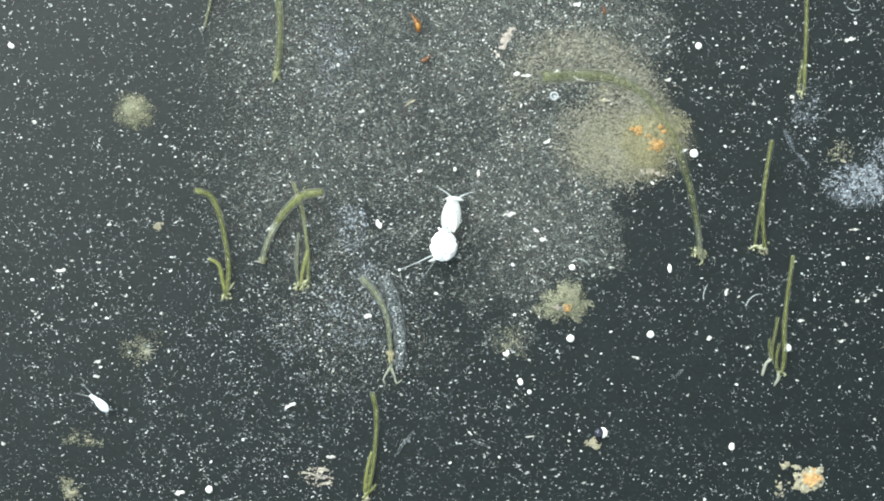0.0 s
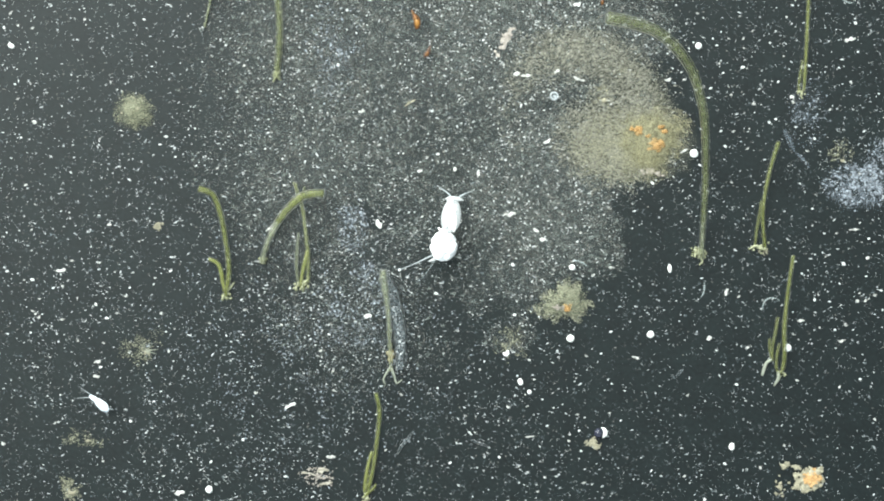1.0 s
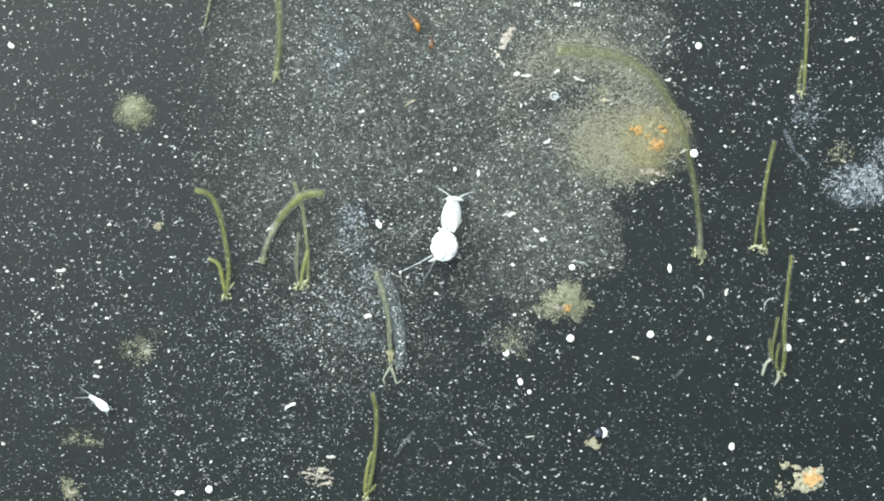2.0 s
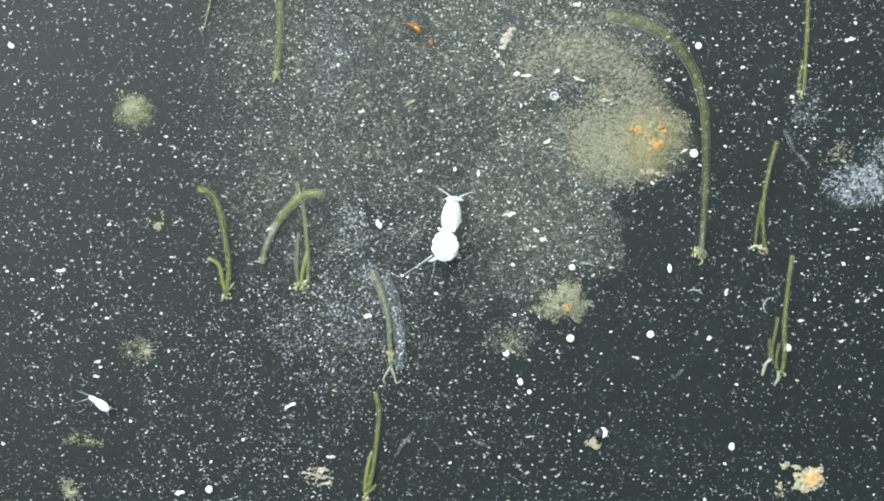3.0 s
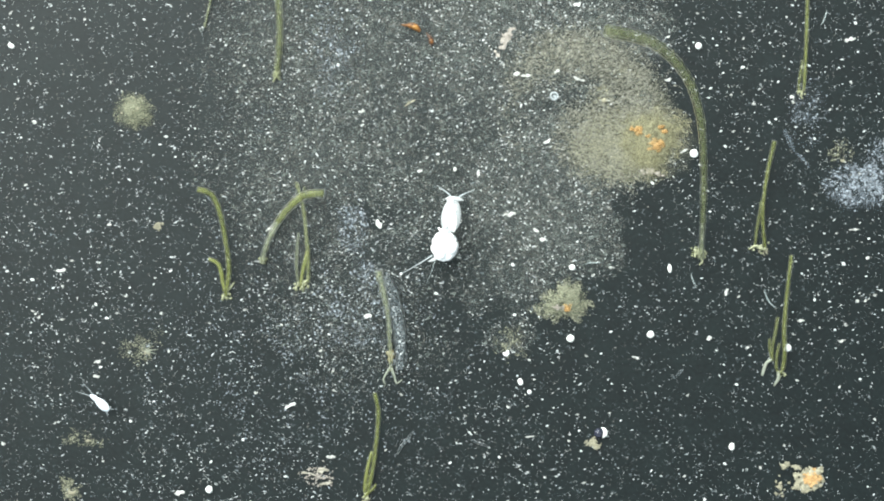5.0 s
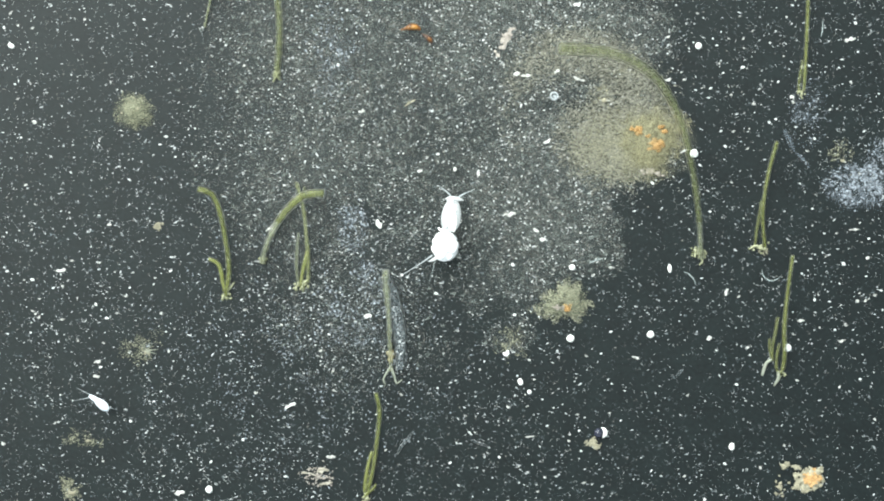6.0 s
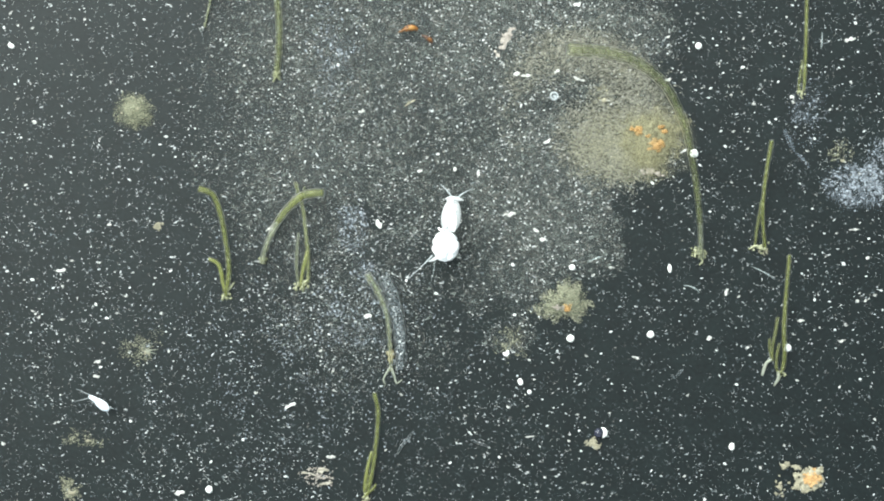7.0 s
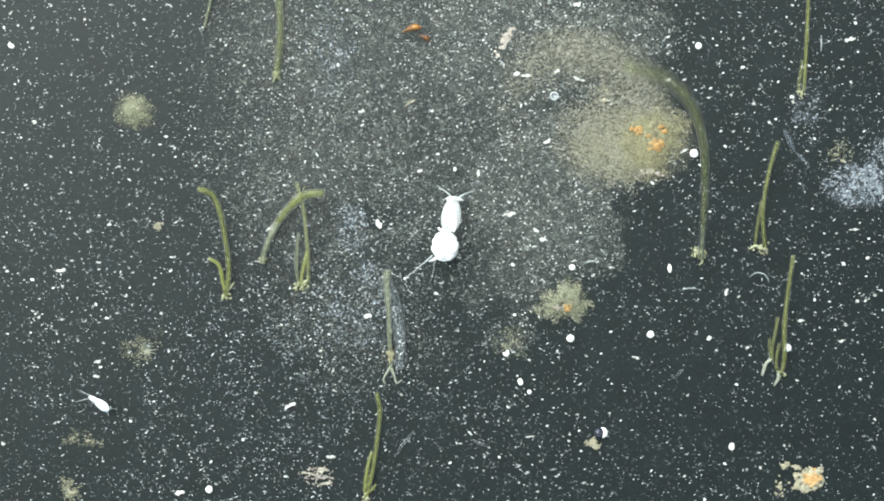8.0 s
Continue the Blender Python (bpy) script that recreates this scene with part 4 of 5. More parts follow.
STILL = [(0, 0.0), (8, 0.0)]
B_SWAY = [(0, 0.6), (0.3, 0.5), (0.5, 0.1), (1.0, 0.0), (1.5, 1.0), (2.2, 0.4), (2.8, 0.3), (3.0, 0.1), (4.5, 0.0), (5.4, 0.3), (6.0, 0.1), (7.0, 0.0), (7.4, 0.5), (7.8, 0.6), (8.0, 0.1)]
t1 = swaying_tube("green tube with a hooked tip and a short side shoot", [(400, 524), (406, 478), (399, 420), (389, 372), (376, 343), (353, 335)],
                  [(400, 524), (406, 478), (398, 420), (386, 375), (369, 347), (342, 340)], 16, [6, 6.5, 6.5, 7.5, 8.5], GREEN, B_SWAY, 7, 63)
branch(t1, [(399, 520, 5), (395, 500, 9), (391, 478, 13), (385, 466, 15), (374, 460, 16), (370, 459, 16)], [4, 5, 5.4, 5.4, 5], BUD)
root_clump(t1, 400, 522, 12, 5, 64, [[(400, 520, 4), (396, 530, 2), (394, 533, 1)], [(402, 518, 4), (410, 508, 4), (416, 500, 2)]])

C_SWAY = [(0, 0.05), (1.0, 0.0), (4.5, 0.0), (6.5, 0.0), (7.1, 0.05), (7.3, 0.5), (7.4, 0.1), (7.5, 0.1), (7.6, 0.75), (7.7, 1.0), (7.8, 0.3), (7.9, 0.0), (8.0, 0.0)]
t2 = swaying_tube("pale-footed green tube arching over its neighbour", [(464, 466), (474, 430), (497, 387), (527, 354), (548, 344), (574, 343)],
                  [(464, 466), (473, 425), (488, 382), (506, 350), (518, 332), (530, 314)], 14, [5.5, 6, 8, 9, 9.5], GREEN, C_SWAY, 9, 65, 9, foot=6, thick=0.88)
root_clump(t2, 466, 462, 10, 4, 66)
rng = np.random.default_rng(90)
crumbs = [(479 + rng.normal(0, 4.5), 408 + rng.normal(0, 3.2), 9 + rng.uniform(-2, 3), rng.uniform(1.2, 3.2), rng.uniform(1, 2.4), rng.uniform(1, 2), rng.uniform(0, 180)) for _ in range(14)]
tagged(part("crust", lumps("crust", crumbs, CHIP, 0.8, 12, 5, 7, False), t2), "white crumb")
t3 = swaying_tube("straight pale green tube with shoots at its forked foot", [(546, 500), (547, 460), (543, 415), (538, 370), (526, 325)],
                  [(546, 500), (547, 460), (542, 415), (535, 370), (519, 325)], 14, [4.5, 5, 5, 5, 4.5], GREEN, [(0, 0.8), (0.5, 0.2), (1.5, 0.8), (3, 0), (6.5, 0), (7.6, 0.6), (8, 0)], 5, 67, 5, core_material=PALE_GREEN)
branch(t3, [(529, 506, 4), (526, 475, 7), (527, 440, 9), (530, 412, 10)], [4, 4.5, 4.5, 3.5], PALE_GREEN)
branch(t3, [(533, 508, 5), (536, 485, 8), (541, 463, 12), (546, 444, 13)], [4, 4.5, 5.5, 5], BUD)
branch(t3, [(541, 331, 22), (538, 340, 20), (535, 350, 18)], [3, 3.5, 3])
root_clump(t3, 535, 504, 16, 6, 68, [[(530, 505, 4), (524, 510, 2), (520, 511, 1)], [(538, 500, 4), (546, 496, 4), (550, 489, 2)], [(535, 506, 4), (537, 514, 2), (538, 517, 1)]])

E_SWAY = [(0, 1.0), (0.15, 0.75), (0.3, 0.35), (0.5, 0.35), (1.0, 0.15), (1.5, 0.45), (2.2, 0.4), (2.8, 0.6), (3.0, 0.55), (3.5, 0.45), (4.0, 0.1), (4.5, 0.0), (5.2, 0.4), (5.8, 0.4), (6.0, 0.05),
          (6.5, 0.1), (7.0, 0.75), (7.4, 1.1), (7.5, 1.0), (7.7, 1.5), (7.8, 1.4), (7.9, 0.5), (8.0, 0.0)]
t4 = swaying_tube("thin pale green tube with a forked foot beside a cast skin", [(693, 652), (691, 600), (689, 550), (686, 505), (687, 479)],
                  [(693, 652), (691, 600), (684, 556), (665, 518), (641, 492)], 14, [4, 4, 5.5, 7, 8], PALE_GREEN, E_SWAY, 8, 69, 6, thick=0.85, core_material=PALE_GREEN)
part("bead", lumps("bead", [(694, 630, 8, 5.5, 13, 5, 0), (688, 626, 8, 3, 4, 3, 0), (690, 638, 8, 3, 4, 3, 0)], BEAD, 0.25), t4, "tan bead")
root_clump(t4, 692, 655, 4, 3, 70, [[(693, 650, 5), (684, 664, 3), (680, 674, 2), (684, 682, 1)], [(694, 652, 5), (700, 668, 3), (703, 680, 2), (713, 673, 1)]], PALE_ROOT)

F_SWAY = [(0, 0.4), (0.5, 0.3), (1.0, 0.05), (1.5, 0.3), (2.3, 0.4), (3.0, 0.1), (3.5, 0.2), (4.0, 0.0), (5.3, 0.2), (6.0, 0.05), (6.5, 0.1), (7.0, 0.2), (7.3, 0.7), (7.5, 1.0), (7.7, 1.3), (7.85, 0.4), (8.0, 0.0)]
t5 = swaying_tube("green tube with ladder-like side shoots at its foot", [(652, 872), (662, 830), (669, 780), (674, 730), (668, 698)],
                  [(652, 872), (660, 830), (662, 780), (659, 735), (649, 699)], 13, [5.5, 5.5, 5.5, 6, 6], GREEN, F_SWAY, 7, 71, 6)
branch(t5, [(646, 872, 4), (649, 845, 7), (654, 820, 9), (660, 800, 9)], [4, 4.5, 4.2, 3.8], BUD)
branch(t5, [(651, 845, 6), (658, 843, 7), (662, 840, 7)], [2.6, 2.6, 2.6], BUD)
branch(t5, [(645, 884, 3), (652, 874, 5), (662, 866, 5), (667, 858, 5)], [3.5, 4, 3.5, 2.6], BUD)
branch(t5, [(648, 860, 6), (655, 858, 7), (660, 856, 7)], [2.6, 2.6, 2.6], BUD)
root_clump(t5, 648, 882, 8, 4, 72)

H_SWAY = [(0, 0.45), (0.3, 0.2), (0.5, 0.1), (1.0, 0.0), (1.5, 0.07), (2.2, 0.3), (3.0, 0.1), (3.5, 0.45), (4.0, 0.3), (4.5, 0.2), (5.3, 0.3), (6.0, 0.1), (6.5, 0.25), (7.0, 0.45), (7.3, 0.6), (7.5, 1.0), (7.6, 1.0), (7.7, 0.6), (7.8, 0.1), (8.0, 0.05)]
t6 = swaying_tube("thin green tube with one side shoot and pale foot", [(1357, 438), (1353, 390), (1356, 350), (1366, 300), (1381, 252)],
                  [(1357, 438), (1353, 390), (1352, 350), (1353, 300), (1354, 250)], 14, [4, 4.5, 4.5, 4.5, 5.5], GREEN, H_SWAY, 6, 73, 5, thick=0.84)
branch(t6, [(1339, 438, 3), (1342, 410, 6), (1347, 380, 8), (1351, 355, 8)], [3.5, 4, 4, 3.5])
branch(t6, [(1328, 442, 2), (1340, 436, 5), (1352, 438, 5)], [2, 3, 2], ROOT, "rootlet")
root_clump(t6, 1350, 441, 14, 6, 74)

I_SWAY = [(0, 0.0), (1.0, 0.0), (1.5, 0.1), (2.3, 0.15), (3.0, 0.1), (3.5, 0.15), (4.5, 0.1), (5.4, 0.2), (6.0, 0.05), (6.5, 0.5), (7.0, 0.35), (7.3, 0.7), (7.5, 1.0), (7.7, 0.95), (7.85, 0.3), (8.0, 0.0)]
t7 = swaying_tube("tall green tube with a loop and side shoots at its foot", [(1388, 655), (1392, 630), (1391, 590), (1396, 530), (1407, 454)],
                  [(1388, 655), (1392, 630), (1390, 590), (1389, 530), (1388, 452)], 15, [5, 5.5, 5, 4.5, 4.5], GREEN, I_SWAY, 5, 75, 6, thick=0.84)
branch(t7, [(1370, 640, 6), (1370, 615, 8), (1375, 590, 9), (1380, 562, 9)], [3.5, 4.2, 4.2, 4.2])
branch(t7, [(1389, 652, 5), (1384, 661, 6), (1378, 656, 7), (1377, 640, 8), (1379, 624, 9), (1383, 608, 9)], [3.5, 4, 4, 4, 3.6])
branch(t7, [(1369, 636, 6), (1365, 618, 8), (1365, 600, 8)], [3.5, 3.5, 3.5])
branch(t7, [(1370, 637, 6), (1360, 643, 6), (1355, 655, 5), (1352, 666, 3)], [3, 3.5, 4, 2.5], PALE_ROOT)
branch(t7, [(1380, 658, 5), (1381, 670, 5), (1373, 684, 2)], [4, 4, 2], PALE_ROOT, "rootlet")
root_clump(t7, 1385, 662, 8, 4, 76)

t8 = swaying_tube("thin green tube with a short shoot at its foot", [(1426, 160), (1429, 110), (1432, 50), (1436, -40)],
                  [(1426, 160), (1428, 110), (1428, 50), (1426, -40)], 14, [4, 4.5, 4.5, 5], GREEN, H_SWAY, 5, 77, 5, thick=0.84)
branch(t8, [(1417, 163, 3), (1418, 140, 6), (1421, 122, 7), (1423, 106, 7)], [4, 4, 3.5, 3])
root_clump(t8, 1419, 163, 9, 5, 78)
t9 = swaying_tube("speckled green tube with a pale crumbly foot", [(490, 138), (495, 90), (497, 40), (491, -60)],
                  [(490, 138), (494, 90), (494, 40), (486, -60)], 14, [5.5, 6, 6, 6], BIG_GREEN, [(0, 0.2), (1.5, 0.6), (3, 0.1), (5, 0.4), (7.5, 0.8), (8, 0.2)], 5, 79, 6, 2.2, thick=1.05, core_material=BIG_GREEN)
root_clump(t9, 490, 130, 16, 5, 80, [[(490, 134, 4), (486, 142, 2), (484, 145, 1)], [(491, 134, 4), (496, 140, 2), (499, 142, 1)]])
t10 = swaying_tube("short slender pale green tube on a clear thread", [(363, 48), (369, 20), (376, -10), (382, -50)],
                   [(363, 48), (368, 20), (374, -10), (378, -50)], 8, [2.5, 3, 4, 4], PALE_GREEN, [(0, 0), (2, 0.5), (4, 0), (6, 0.5), (8, 0)], 5, 81, 4, 0.3)
branch(t10, [(363, 48, 4), (358, 58, 3), (362, 70, 2)], [2, 1.5, 1], GHOST, "rootlet")


# cast skin beside the thin tube
def cast_skin():
    holder = tagged(new("cast_skin"), "clear bluish-grey cast skin lying beside a green tube", "cast skin")
    line = [(680, 490, 9), (694, 520, 10), (703, 560, 11), (710, 600, 11), (709, 655, 9)]
    part("sheath", tube("sheath", line, [8, 13, 13, 11, 10, 7], GHOST, 30, 14, 0.16, 5), holder)
    rng = np.random.default_rng(91)
    p, _ = curve_points(line, 200)
    q = p[rng.integers(0, 200, 560)]
    xy = q[:, :2] + rng.normal(0, 6.5, (560, 2))
    tagged(part("grit", grains("grit", xy, 0.6 + 1.5 * rng.random(560) ** 3, BRIGHT, rng, 1.8, rng.uniform(0, 18, 560)), holder), "clinging pale grit", kind="stuff")


cast_skin()


# ---------------------------------------------------------------- animals
def local_tube(name, points, radii, material, n=10, sides=8, seed=1):
    """A tube about the origin: points (east, north, up)."""
    p, _ = curve_points(points, n)
    r = np.interp(np.linspace(0, 1, n), np.linspace(0, 1, len(radii)), radii)
    v, f = sweep([Vector(q) * U for q in p], r * U, sides, 0.04, seed)
    return raw(name, v, f, material)


def swing(t_angles, at):
    return [(t, Matrix.Translation(Vector(at) * U) @ pose(0, 0, 0, 0, 0, a)) for t, a in t_angles]


def copepod():
    """Its space has its origin at the waist, y towards the head."""
    body = tagged(new("copepod"), "bright white copepod hovering with a lumpy egg mass", "copepod")
    place(body, 797, 410, 40, -7)
    v, f = lump_shape(20.5, 31.5, 15, 0.03, 7, 14, 20, 0.3)
    part("prosome", raw("prosome", [q + Vector((0, 29 * U, 0)) for q in v], f, CLEAR_FLESH), body, "clear white oval fore body")
    rng = np.random.default_rng(8)
    inner = [(rng.uniform(-11, 11) * (1 - 0.012 * h), h, 11.5 - 0.004 * (h - 29) ** 2 + rng.uniform(-1, 1.5)) for h in rng.uniform(6, 48, 14)]
    v, f = [], []
    for i, c in enumerate(inner):
        lv, lf = lump_shape(rng.uniform(1.8, 4.2), rng.uniform(7, 15), 2.5, 0.35, 30 + i)
        f += [tuple(len(v) + k for k in q) for q in lf]
        v += [q + Vector(c) * U for q in lv]
    part("muscle", raw("muscle", v, f, FLESH), body, "opaque white muscle")
    v, f = [], []
    for i in range(46):
        a, e = rng.uniform(0, 2 * math.pi), rng.uniform(-0.3, 1)
        c = Vector((math.cos(a) * 16 * math.sqrt(1 - e * e * 0.8), math.sin(a) * 19 * math.sqrt(1 - e * e * 0.8), e * 12))
        lv, lf = lump_shape(8.5, 8.5, 7, 0.1, 60 + i, 6, 8)
        f += [tuple(len(v) + k for k in q) for q in lf]
        v += [q + c * U for q in lv]
    lv, lf = lump_shape(19, 23, 14, 0.05, 9)
    f += [tuple(len(v) + k for k in q) for q in lf]
    v += lv
    eggs = part("egg_mass", raw("egg_mass", v, f, FLESH), body, "lumpy opaque white egg mass")
    MOVES.append((eggs, [(t, Matrix.Translation(Vector((-7 + d, -27, 0)) * U) @ pose(0, 0, 0, 0, 0, 2 * d)) for t, d in [(0, 0), (1.6, 0.3), (2.4, 2.5), (3, 3), (4, 2.2), (4.5, 1.6), (6, 2.6), (7, 3.4), (8, 2.6)]]))
    part("rostrum", local_tube("rostrum", [(-14, 55, 4), (-5, 58, 5), (6, 58, 5), (18, 57, 4)], [1.5, 4, 4, 1.2], CLEAR_FLESH, 12), body)
    for side, rows in ((-1, [(0, 0), (0.9, -4), (1.5, 2), (3.0, 3), (4.5, -2), (6.5, -9), (7.0, -12), (7.6, -6), (8.0, -3)]), (1, [(0, 0), (1.0, 3), (1.5, 0), (3.5, 0), (5, 4), (6.5, 6), (7.0, 10), (8.0, 2)])):
        an = part("antenna", local_tube("antenna", [(0, 0, 0), (side * 7, 7, 1), (side * 17, 13, 1), (side * 31, 19, 0)], [1.7, 1.4, 0.8, 0.3], BRISTLE, 14), body)
        MOVES.append((an, swing(rows, (2 + side * 3, 56, 4))))
        part("swimming_leg", local_tube("swimming_leg", [(side * 8 - 2, 4, -4), (side * 11 - 4, 0, -5), (side * 14 - 6, 2 - 2 * side, -6)], [2.2, 2.2, 1.4], FLESH, 8), body)
    tail = part("tail_bristle", local_tube("tail_bristle", [(0, 0, 0), (-25, -16, -1), (-55, -33, -3)], [1.5, 0.7, 0.6], BRISTLE, 10), body)
    MOVES.append((tail, swing([(0, 0), (1.6, 1), (2.8, 10), (3.5, 10), (4.5, 6), (6, 9), (6.5, 9), (7, 20), (8, 16)], (-24, -45, 0))))
    tip = part("tip_knob", raw("tip_knob", *lump_shape(2.0, 2.0, 2.0, 0.1, 4), FLESH), tail)
    tip.location = Vector((-55, -33, -3)) * U
    tail = part("tail_bristle", local_tube("tail_bristle", [(0, 0, 0), (-10, -20, -2), (-22, -38, -6)], [0.8, 0.45, 0.25], WORM, 10), body)
    MOVES.append((tail, swing([(0, 0), (1.6, 0), (2.8, 24), (3.5, 26), (4.5, 16), (6, 22), (7, 26), (8, 24)], (-19, -54, -2))))
    part("furca", local_tube("furca", [(-16, -48, -2), (-22, -53, -3), (-30, -57, -4)], [4, 3, 1], CLEAR_FLESH, 8), body)


def young_copepod():
    body = tagged(new("young_copepod"), "small bluish-white young copepod hovering over dark glass", "copepod")
    place(body, 180, 718, 30, 52)
    v, f = lump_shape(8.5, 16.5, 7.5, 0.04, 17, 12, 16, 0.15)
    part("body", raw("body", v, f, BLUE_FLESH), body)
    part("abdomen", local_tube("abdomen", [(0, 14, 1), (-1, 20, 1), (-2, 26, 0)], [5, 4, 2], BLUE_FLESH, 8), body)
    rows = [(0, 15), (0.5, 38), (1.0, 30), (1.5, 25), (3.0, 40), (3.5, 46), (4.0, 30), (4.5, -5), (5.5, 30), (6.5, 38), (7.3, 36), (8.0, 36)]
    for side in (-1, 1):
        an = part("antenna", local_tube("antenna", [(0, 0, 0), (side * 3, 12, 0), (side * 8, 30, -1)], [0.75, 0.5, 0.2], BRISTLE, 10), body)
        MOVES.append((an, swing([(t, a * (0.8 if side > 0 else 1.0)) for t, a in rows], (side * 2, 22, 1))))
        part("leg", local_tube("leg", [(side * 3, -13, 0), (side * 6, -18, -1), (side * 8, -22, -2)], [1.2, 0.7, 0.3], BRISTLE, 8), body)
    MOVES.append((body, [(t, Matrix.Translation(spot(180 + dx, 718 + dy, 30)) @ pose(0, 0, 0, 0, 0, a)) for t, dx, dy, a in [(0, 0, 0, 46), (1, 0, 0, 48), (3, 0, 0, 52), (3.5, 0, 0, 54), (4.5, 1, -1, 46), (6, 0, -1, 50), (8, 0, 0, 52)]]))


copepod()
young_copepod()


def amber_larva(length, width, rows, seed, label, skin=AMBER, gut=GUT):
    """A tapering amber body; rows: seconds, x, y, turn from north."""
    body = tagged(new("amber_larva"), label, "larva", "amber larvae")
    v, f = lump_shape(width / 2, length / 2, width * 0.4, 0.12, seed, 12, 12, 0.35)
    part("body", raw("body", [q + Vector((0.12 * length * U * math.cos(3 * q.y / (length * U)), 0, 0)) for q in v], f, skin), body)
    part("tail", local_tube("tail", [(0.05 * length, 0.35 * length, 0), (0, 0.5 * length, 0), (-0.04 * length, 0.72 * length, 0)], [width * 0.22, width * 0.15, 0.3], skin, 8), body)
    part("belly", raw("belly", [q + Vector((0.10 * length, -0.12 * length, width * 0.22)) * U for q in lump_shape(width * 0.28, length * 0.22, width * 0.2, 0.1, seed)[0]], lump_shape(1, 1, 1, 0, 1)[1], gut), body, "orange gut")
    MOVES.append((body, [(t, Matrix.Translation(spot(x, y, 14)) @ pose(0, 0, 0, 0, 0, a)) for t, x, y, a in rows]))


amber_larva(30, 14, [(0, 737, 43, 20), (0.5, 736, 42, 18), (1.0, 736, 37, 14), (1.5, 736, 39, 16), (2.2, 736, 46, 34), (2.8, 736, 52, 54), (3.0, 735, 51, 56), (3.5, 732, 46, 54), (4.0, 730, 45, 56), (4.5, 733, 48, 58),
            (5.2, 732, 50, 75), (5.8, 732, 51, 88), (6.5, 728, 52, 96), (7.0, 727, 53, 98), (7.5, 728, 53, 100), (8.0, 733, 52, 102)], 23, "slim amber-orange larva drifting above the silt")
amber_larva(21, 11, [(0, 755, 103, -60), (0.5, 755, 100, -50), (1.0, 757, 92, -30), (1.5, 762, 83, -16), (2.2, 764, 76, -6), (2.8, 764, 74, -10), (3.5, 763, 75, 6), (4.0, 763, 71, 10), (4.5, 763, 71, 14),
            (5.2, 762, 71, 25), (5.8, 760, 70, 40), (6.5, 757, 68, 52), (7.0, 759, 70, 52), (7.5, 756, 67, 50), (8.0, 753, 68, 60)], 24, "short red-brown larva drifting above the silt", BROWN_BODY, AMBER)
amber_larva(16, 8, [(0, 1070, 18, 10), (0.5, 1069, 10, 6), (1.0, 1067, 2, 4), (1.5, 1066, -14, 2), (3.0, 1064, -40, 0), (8.0, 1060, -60, 0)], 25, "small dark red-brown larva drifting above the silt", BROWN_BODY, AMBER)


def clear_worm(length, arch, rows, seed, label):
    """A hair-thin worm held in an arc, in short stiff pieces that bend at their joints; rows: seconds, x, y, turn, bend."""
    holder = tagged(new("clear_worm"), label, "worm", "clear worms")
    n = 7
    step = length / n
    girth = [0.35, 0.9, 1.25, 1.4, 1.4, 1.2, 0.8, 0.35]
    for i in range(n):
        ob = part("segment", local_tube("segment", [(0, -step * 0.56, 0), (0, 0, 0), (0, step * 0.56, 0)], [girth[i], girth[i + 1]], WORM, 5), holder)
        out = []
        for t, x, y, turn, bend in rows:
            turns = [math.radians(turn + 2.2 * bend * (j - 3) / (n - 1)) for j in range(n)]
            d = [np.array((-math.sin(h), -math.cos(h))) * step for h in turns]
            c = np.array((x, y), float)
            for j in range(min(i, 3), max(i, 3)):
                c = c + (d[j] + d[j + 1]) * (0.5 if i > 3 else -0.5)
            out.append((t, Matrix.Translation(spot(c[0], c[1], 20)) @ pose(0, 0, 0, 0, 0, math.degrees(turns[i]))))
        MOVES.append((ob, out))


clear_worm(46, 0, [(0, 1332, 528, -48, -40), (0.5, 1356, 526, -84, -55), (1.0, 1362, 530, -62, -60), (1.5, 1362, 531, -60, -60), (2.2, 1360, 534, -40, -60), (2.8, 1355, 538, -18, -62), (3.5, 1362, 530, -60, -60), (4.0, 1364, 536, -20, -60),
                   (4.5, 1365, 552, 8, -14), (5.2, 1362, 520, 40, -30), (5.8, 1359, 494, 45, -34), (6.0, 1362, 496, 66, -60), (6.5, 1363, 494, 70, -66), (7.0, 1354, 482, 62, 6), (7.5, 1342, 481, 80, 20), (8.0, 1350, 484, 75, 55)], 1, "thin clear worm curled in an arc")
clear_worm(32, 0, [(0, 1249, 518, -14, -16), (0.5, 1248, 520, -8, -12), (1.0, 1249, 514, -12, 20), (1.5, 1247, 514, 15, 20), (2.2, 1240, 514, 50, 35), (2.8, 1233, 514, 80, 36), (3.5, 1240, 514, 60, 36), (4.0, 1237, 504, 30, 18),
                   (4.5, 1233, 502, 16, -8), (5.8, 1226, 490, 40, 20), (6.5, 1228, 494, 70, 30), (7.0, 1228, 509, 66, 20), (7.5, 1225, 510, 88, 12), (8.0, 1222, 511, 94, 14)], 2, "short thin clear worm above dark glass")
clear_worm(30, 0, [(0, 1036, 462, 60, 20), (1.0, 1032, 465, 64, 24), (1.5, 1030, 465, 70, 26), (3.0, 1042, 467, 80, 14), (4.0, 1046, 467, 82, 10), (6.0, 1056, 462, 110, 10), (7.0, 1056, 458, 112, 12), (8.0, 1048, 463, 100, 14)], 3, "short thin clear worm above the silt")


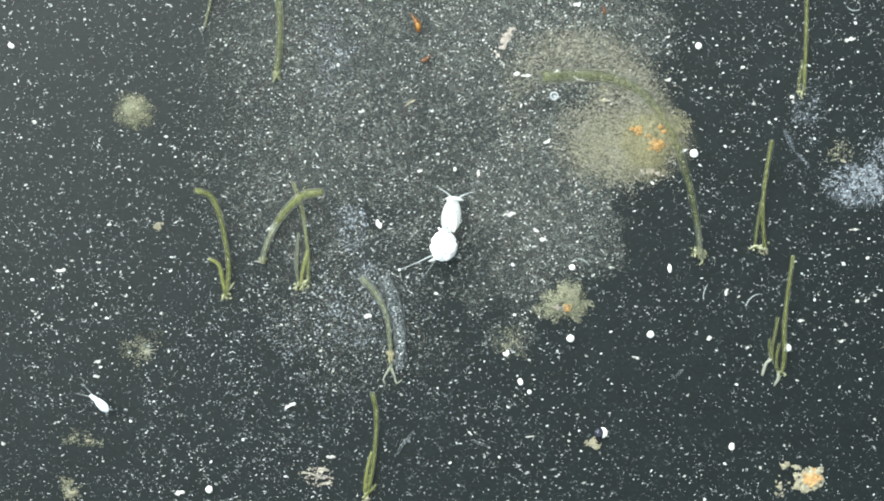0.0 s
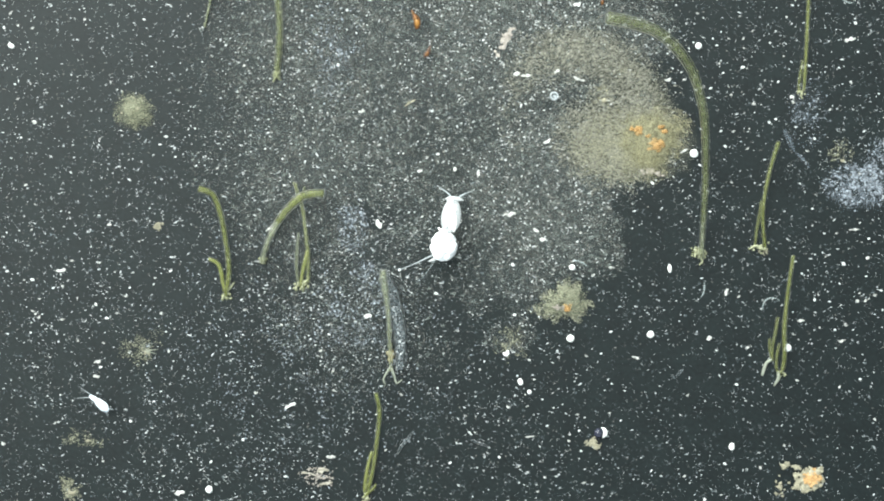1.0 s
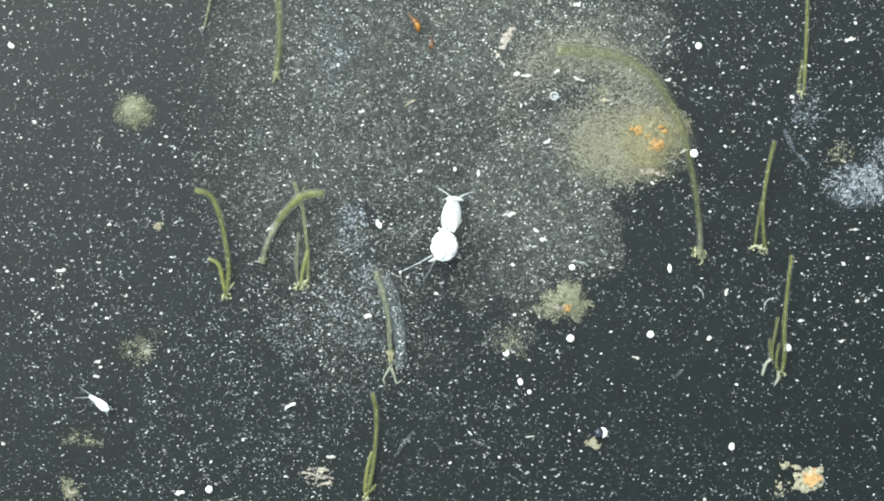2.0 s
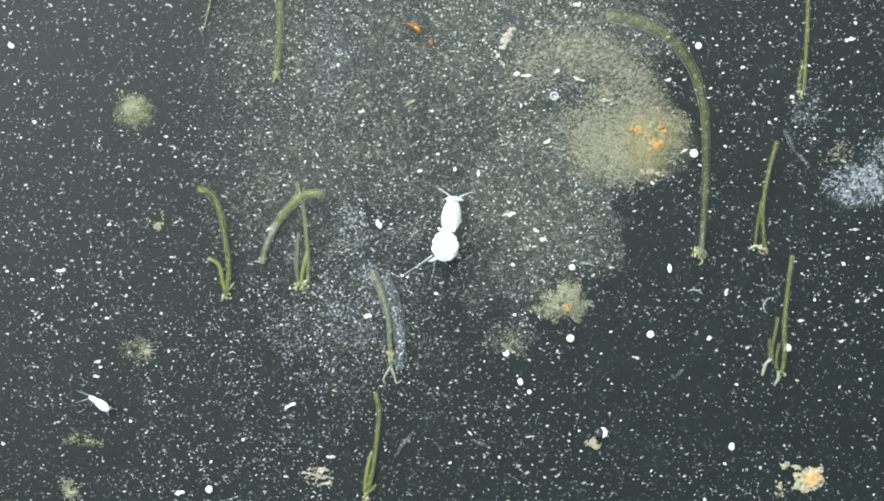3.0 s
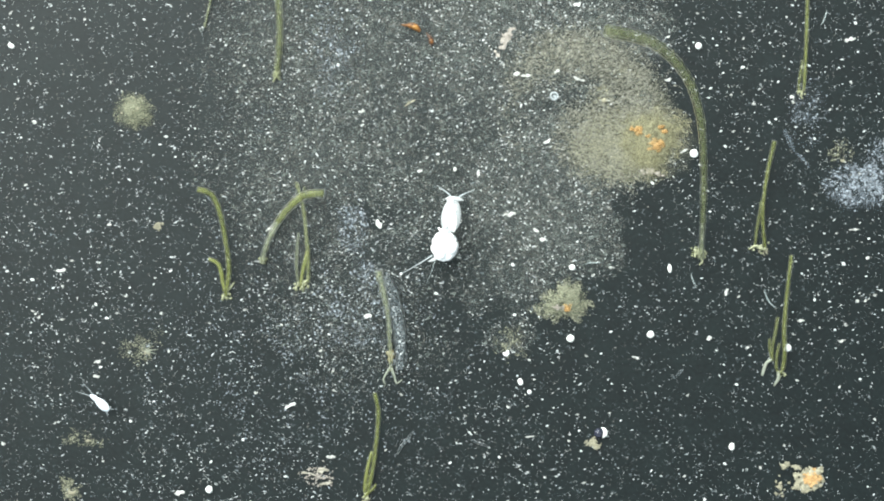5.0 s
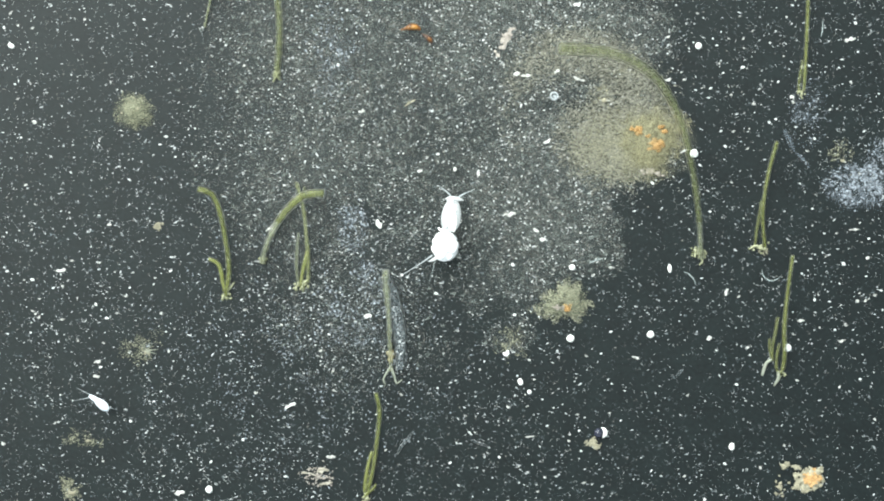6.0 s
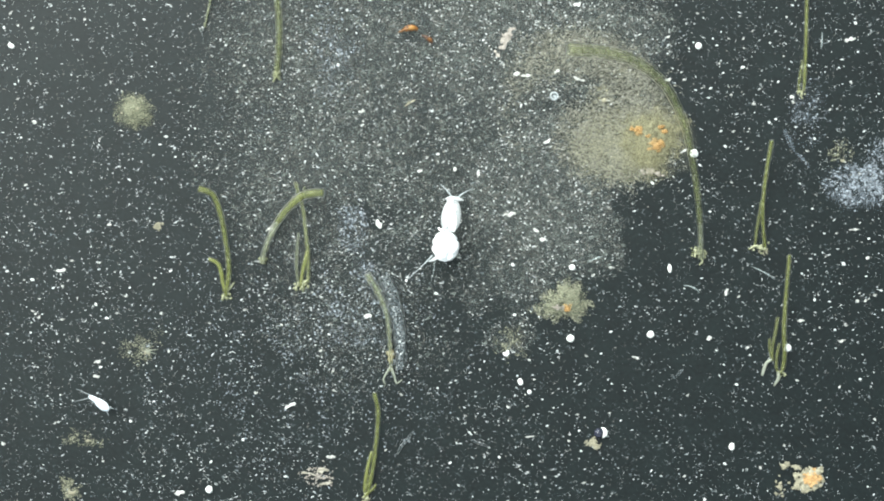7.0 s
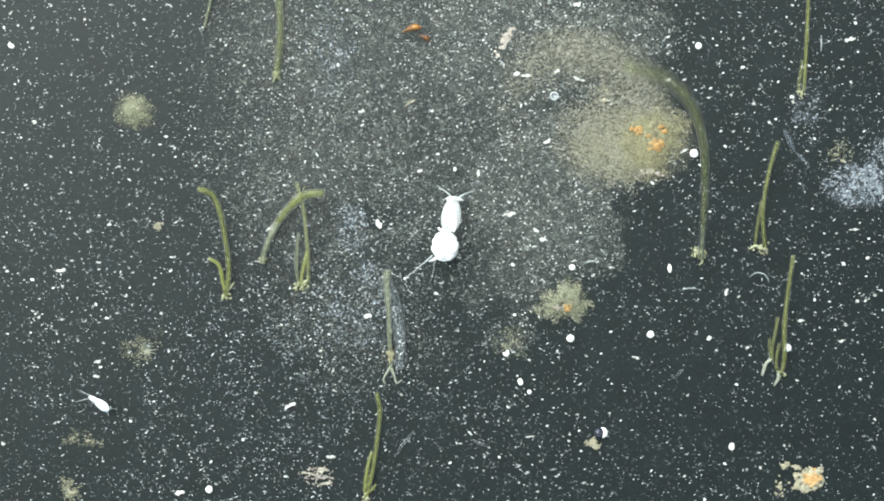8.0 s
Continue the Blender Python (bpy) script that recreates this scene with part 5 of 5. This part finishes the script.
clear_worm(30, 0, [(0, 1512, 18, 76, -40), (0.5, 1508, 12, 76, -40), (1.0, 1500, 2, 60, -30), (1.5, 1492, -22, 0, 0), (2.8, 1488, -18, -30, 0), (3.5, 1476, 6, -34, 16), (4.0, 1470, 18, -28, 12), (4.5, 1466, 24, -26, 10), (5.8, 1460, 46, -8, 14), (6.5, 1458, 62, -2, 8),
                   (7.0, 1458, 72, -4, 6), (7.5, 1456, 74, -2, 6), (8.0, 1457, 76, -2, 6)], 4, "short thin clear worm beside a green tube")


def nauplius(rows, size, label, flesh=CLEAR_BLUE):
    """A darting larva: body, limbs. rows: seconds, x, y, height."""
    body = tagged(new("darting_larva"), label, "larva", "darting larvae")
    v, f = lump_shape(size * 0.4, size * 0.5, size * 0.35, 0.06, 3, 10, 12, 0.3)
    part("body", raw("body", v, f, flesh), body)
    for side in (-1, 1):
        for k in (-1, 1):
            part("limb", local_tube("limb", [(side * 0.2 * size, k * 0.15 * size, 0), (side * 0.4 * size, k * 0.3 * size, 0), (side * 0.5 * size, k * 0.5 * size, 0)], [0.07 * size, 0.05 * size, 0.02 * size], flesh, 6), body)
    MOVES.append((body, [(t, Matrix.Translation(spot(x, y, z)) @ pose(0, 0, 0, 0, 0, 80)) for t, x, y, z in rows]))


LABEL = "small bluish-white larva darting through the water"
nauplius([(0, 1820, 640, 60), (0.4, 1850, 560, 60), (0.5, 1422, 690, 60), (0.6, 868, 694, 60), (0.7, 545, 632, 60), (0.8, 20, 572, 60), (0.9, -260, 540, 60), (8, -300, 520, 60)], 24, LABEL)
nauplius([(0, 2000, 30, 90), (0.4, 2080, 20, 90), (0.5, 1580, 98, 90), (0.6, 910, 285, 90), (0.7, 340, 262, 90), (0.8, -220, 250, 90), (8, -300, 250, 90)], 28, LABEL)
nauplius([(0, 2300, -500, 2200), (1.2, 2250, -420, 2200), (1.3, 1196, 50, 2200), (1.4, 224, 472, 2200), (1.5, -420, 700, 2200), (8, -500, 740, 2200)], 50, LABEL)
nauplius([(0, 2300, 600, 2000), (3.7, 2260, 640, 2000), (3.8, 1160, 758, 2000), (3.9, -200, 1100, 2000), (8, -300, 1150, 2000)], 34, LABEL)
nauplius([(0, 560, -600, 2200), (3.5, 540, -480, 2200), (3.6, 415, 22, 2200), (3.7, 300, -480, 2200), (8, 280, -560, 2200)], 62, LABEL)
nauplius([(0, 1950, 1250, 60), (3.4, 1900, 1160, 60), (3.5, 1640, 935, 60), (3.6, 1360, 703, 60), (3.7, 1040, 420, 60), (3.8, 640, -120, 60), (8, 600, -200, 60)], 11, LABEL)
nauplius([(0, 1380, 1500, 2000), (4.0, 1360, 1400, 2000), (4.1, 1245, 890, 2000), (4.2, 1120, 1420, 2000), (8, 1100, 1500, 2000)], 36, LABEL)
nauplius([(0, 1700, 690, 60), (4.4, 1660, 694, 60), (4.5, 1290, 697, 60), (4.6, 660, 905, 60), (8, 620, 930, 60)], 10, LABEL, BLUE_FLESH)
nauplius([(0, 1900, -400, 60), (7.6, 1880, -380, 60), (7.7, 1640, -260, 60), (7.8, 1310, 145, 60), (7.9, 976, 630, 60), (8, 640, 1080, 60)], 22, LABEL)


# ---------------------------------------------------------------- movement
def motions():
    for ob, rows in MOVES:
        walk(ob, rows)


motions()
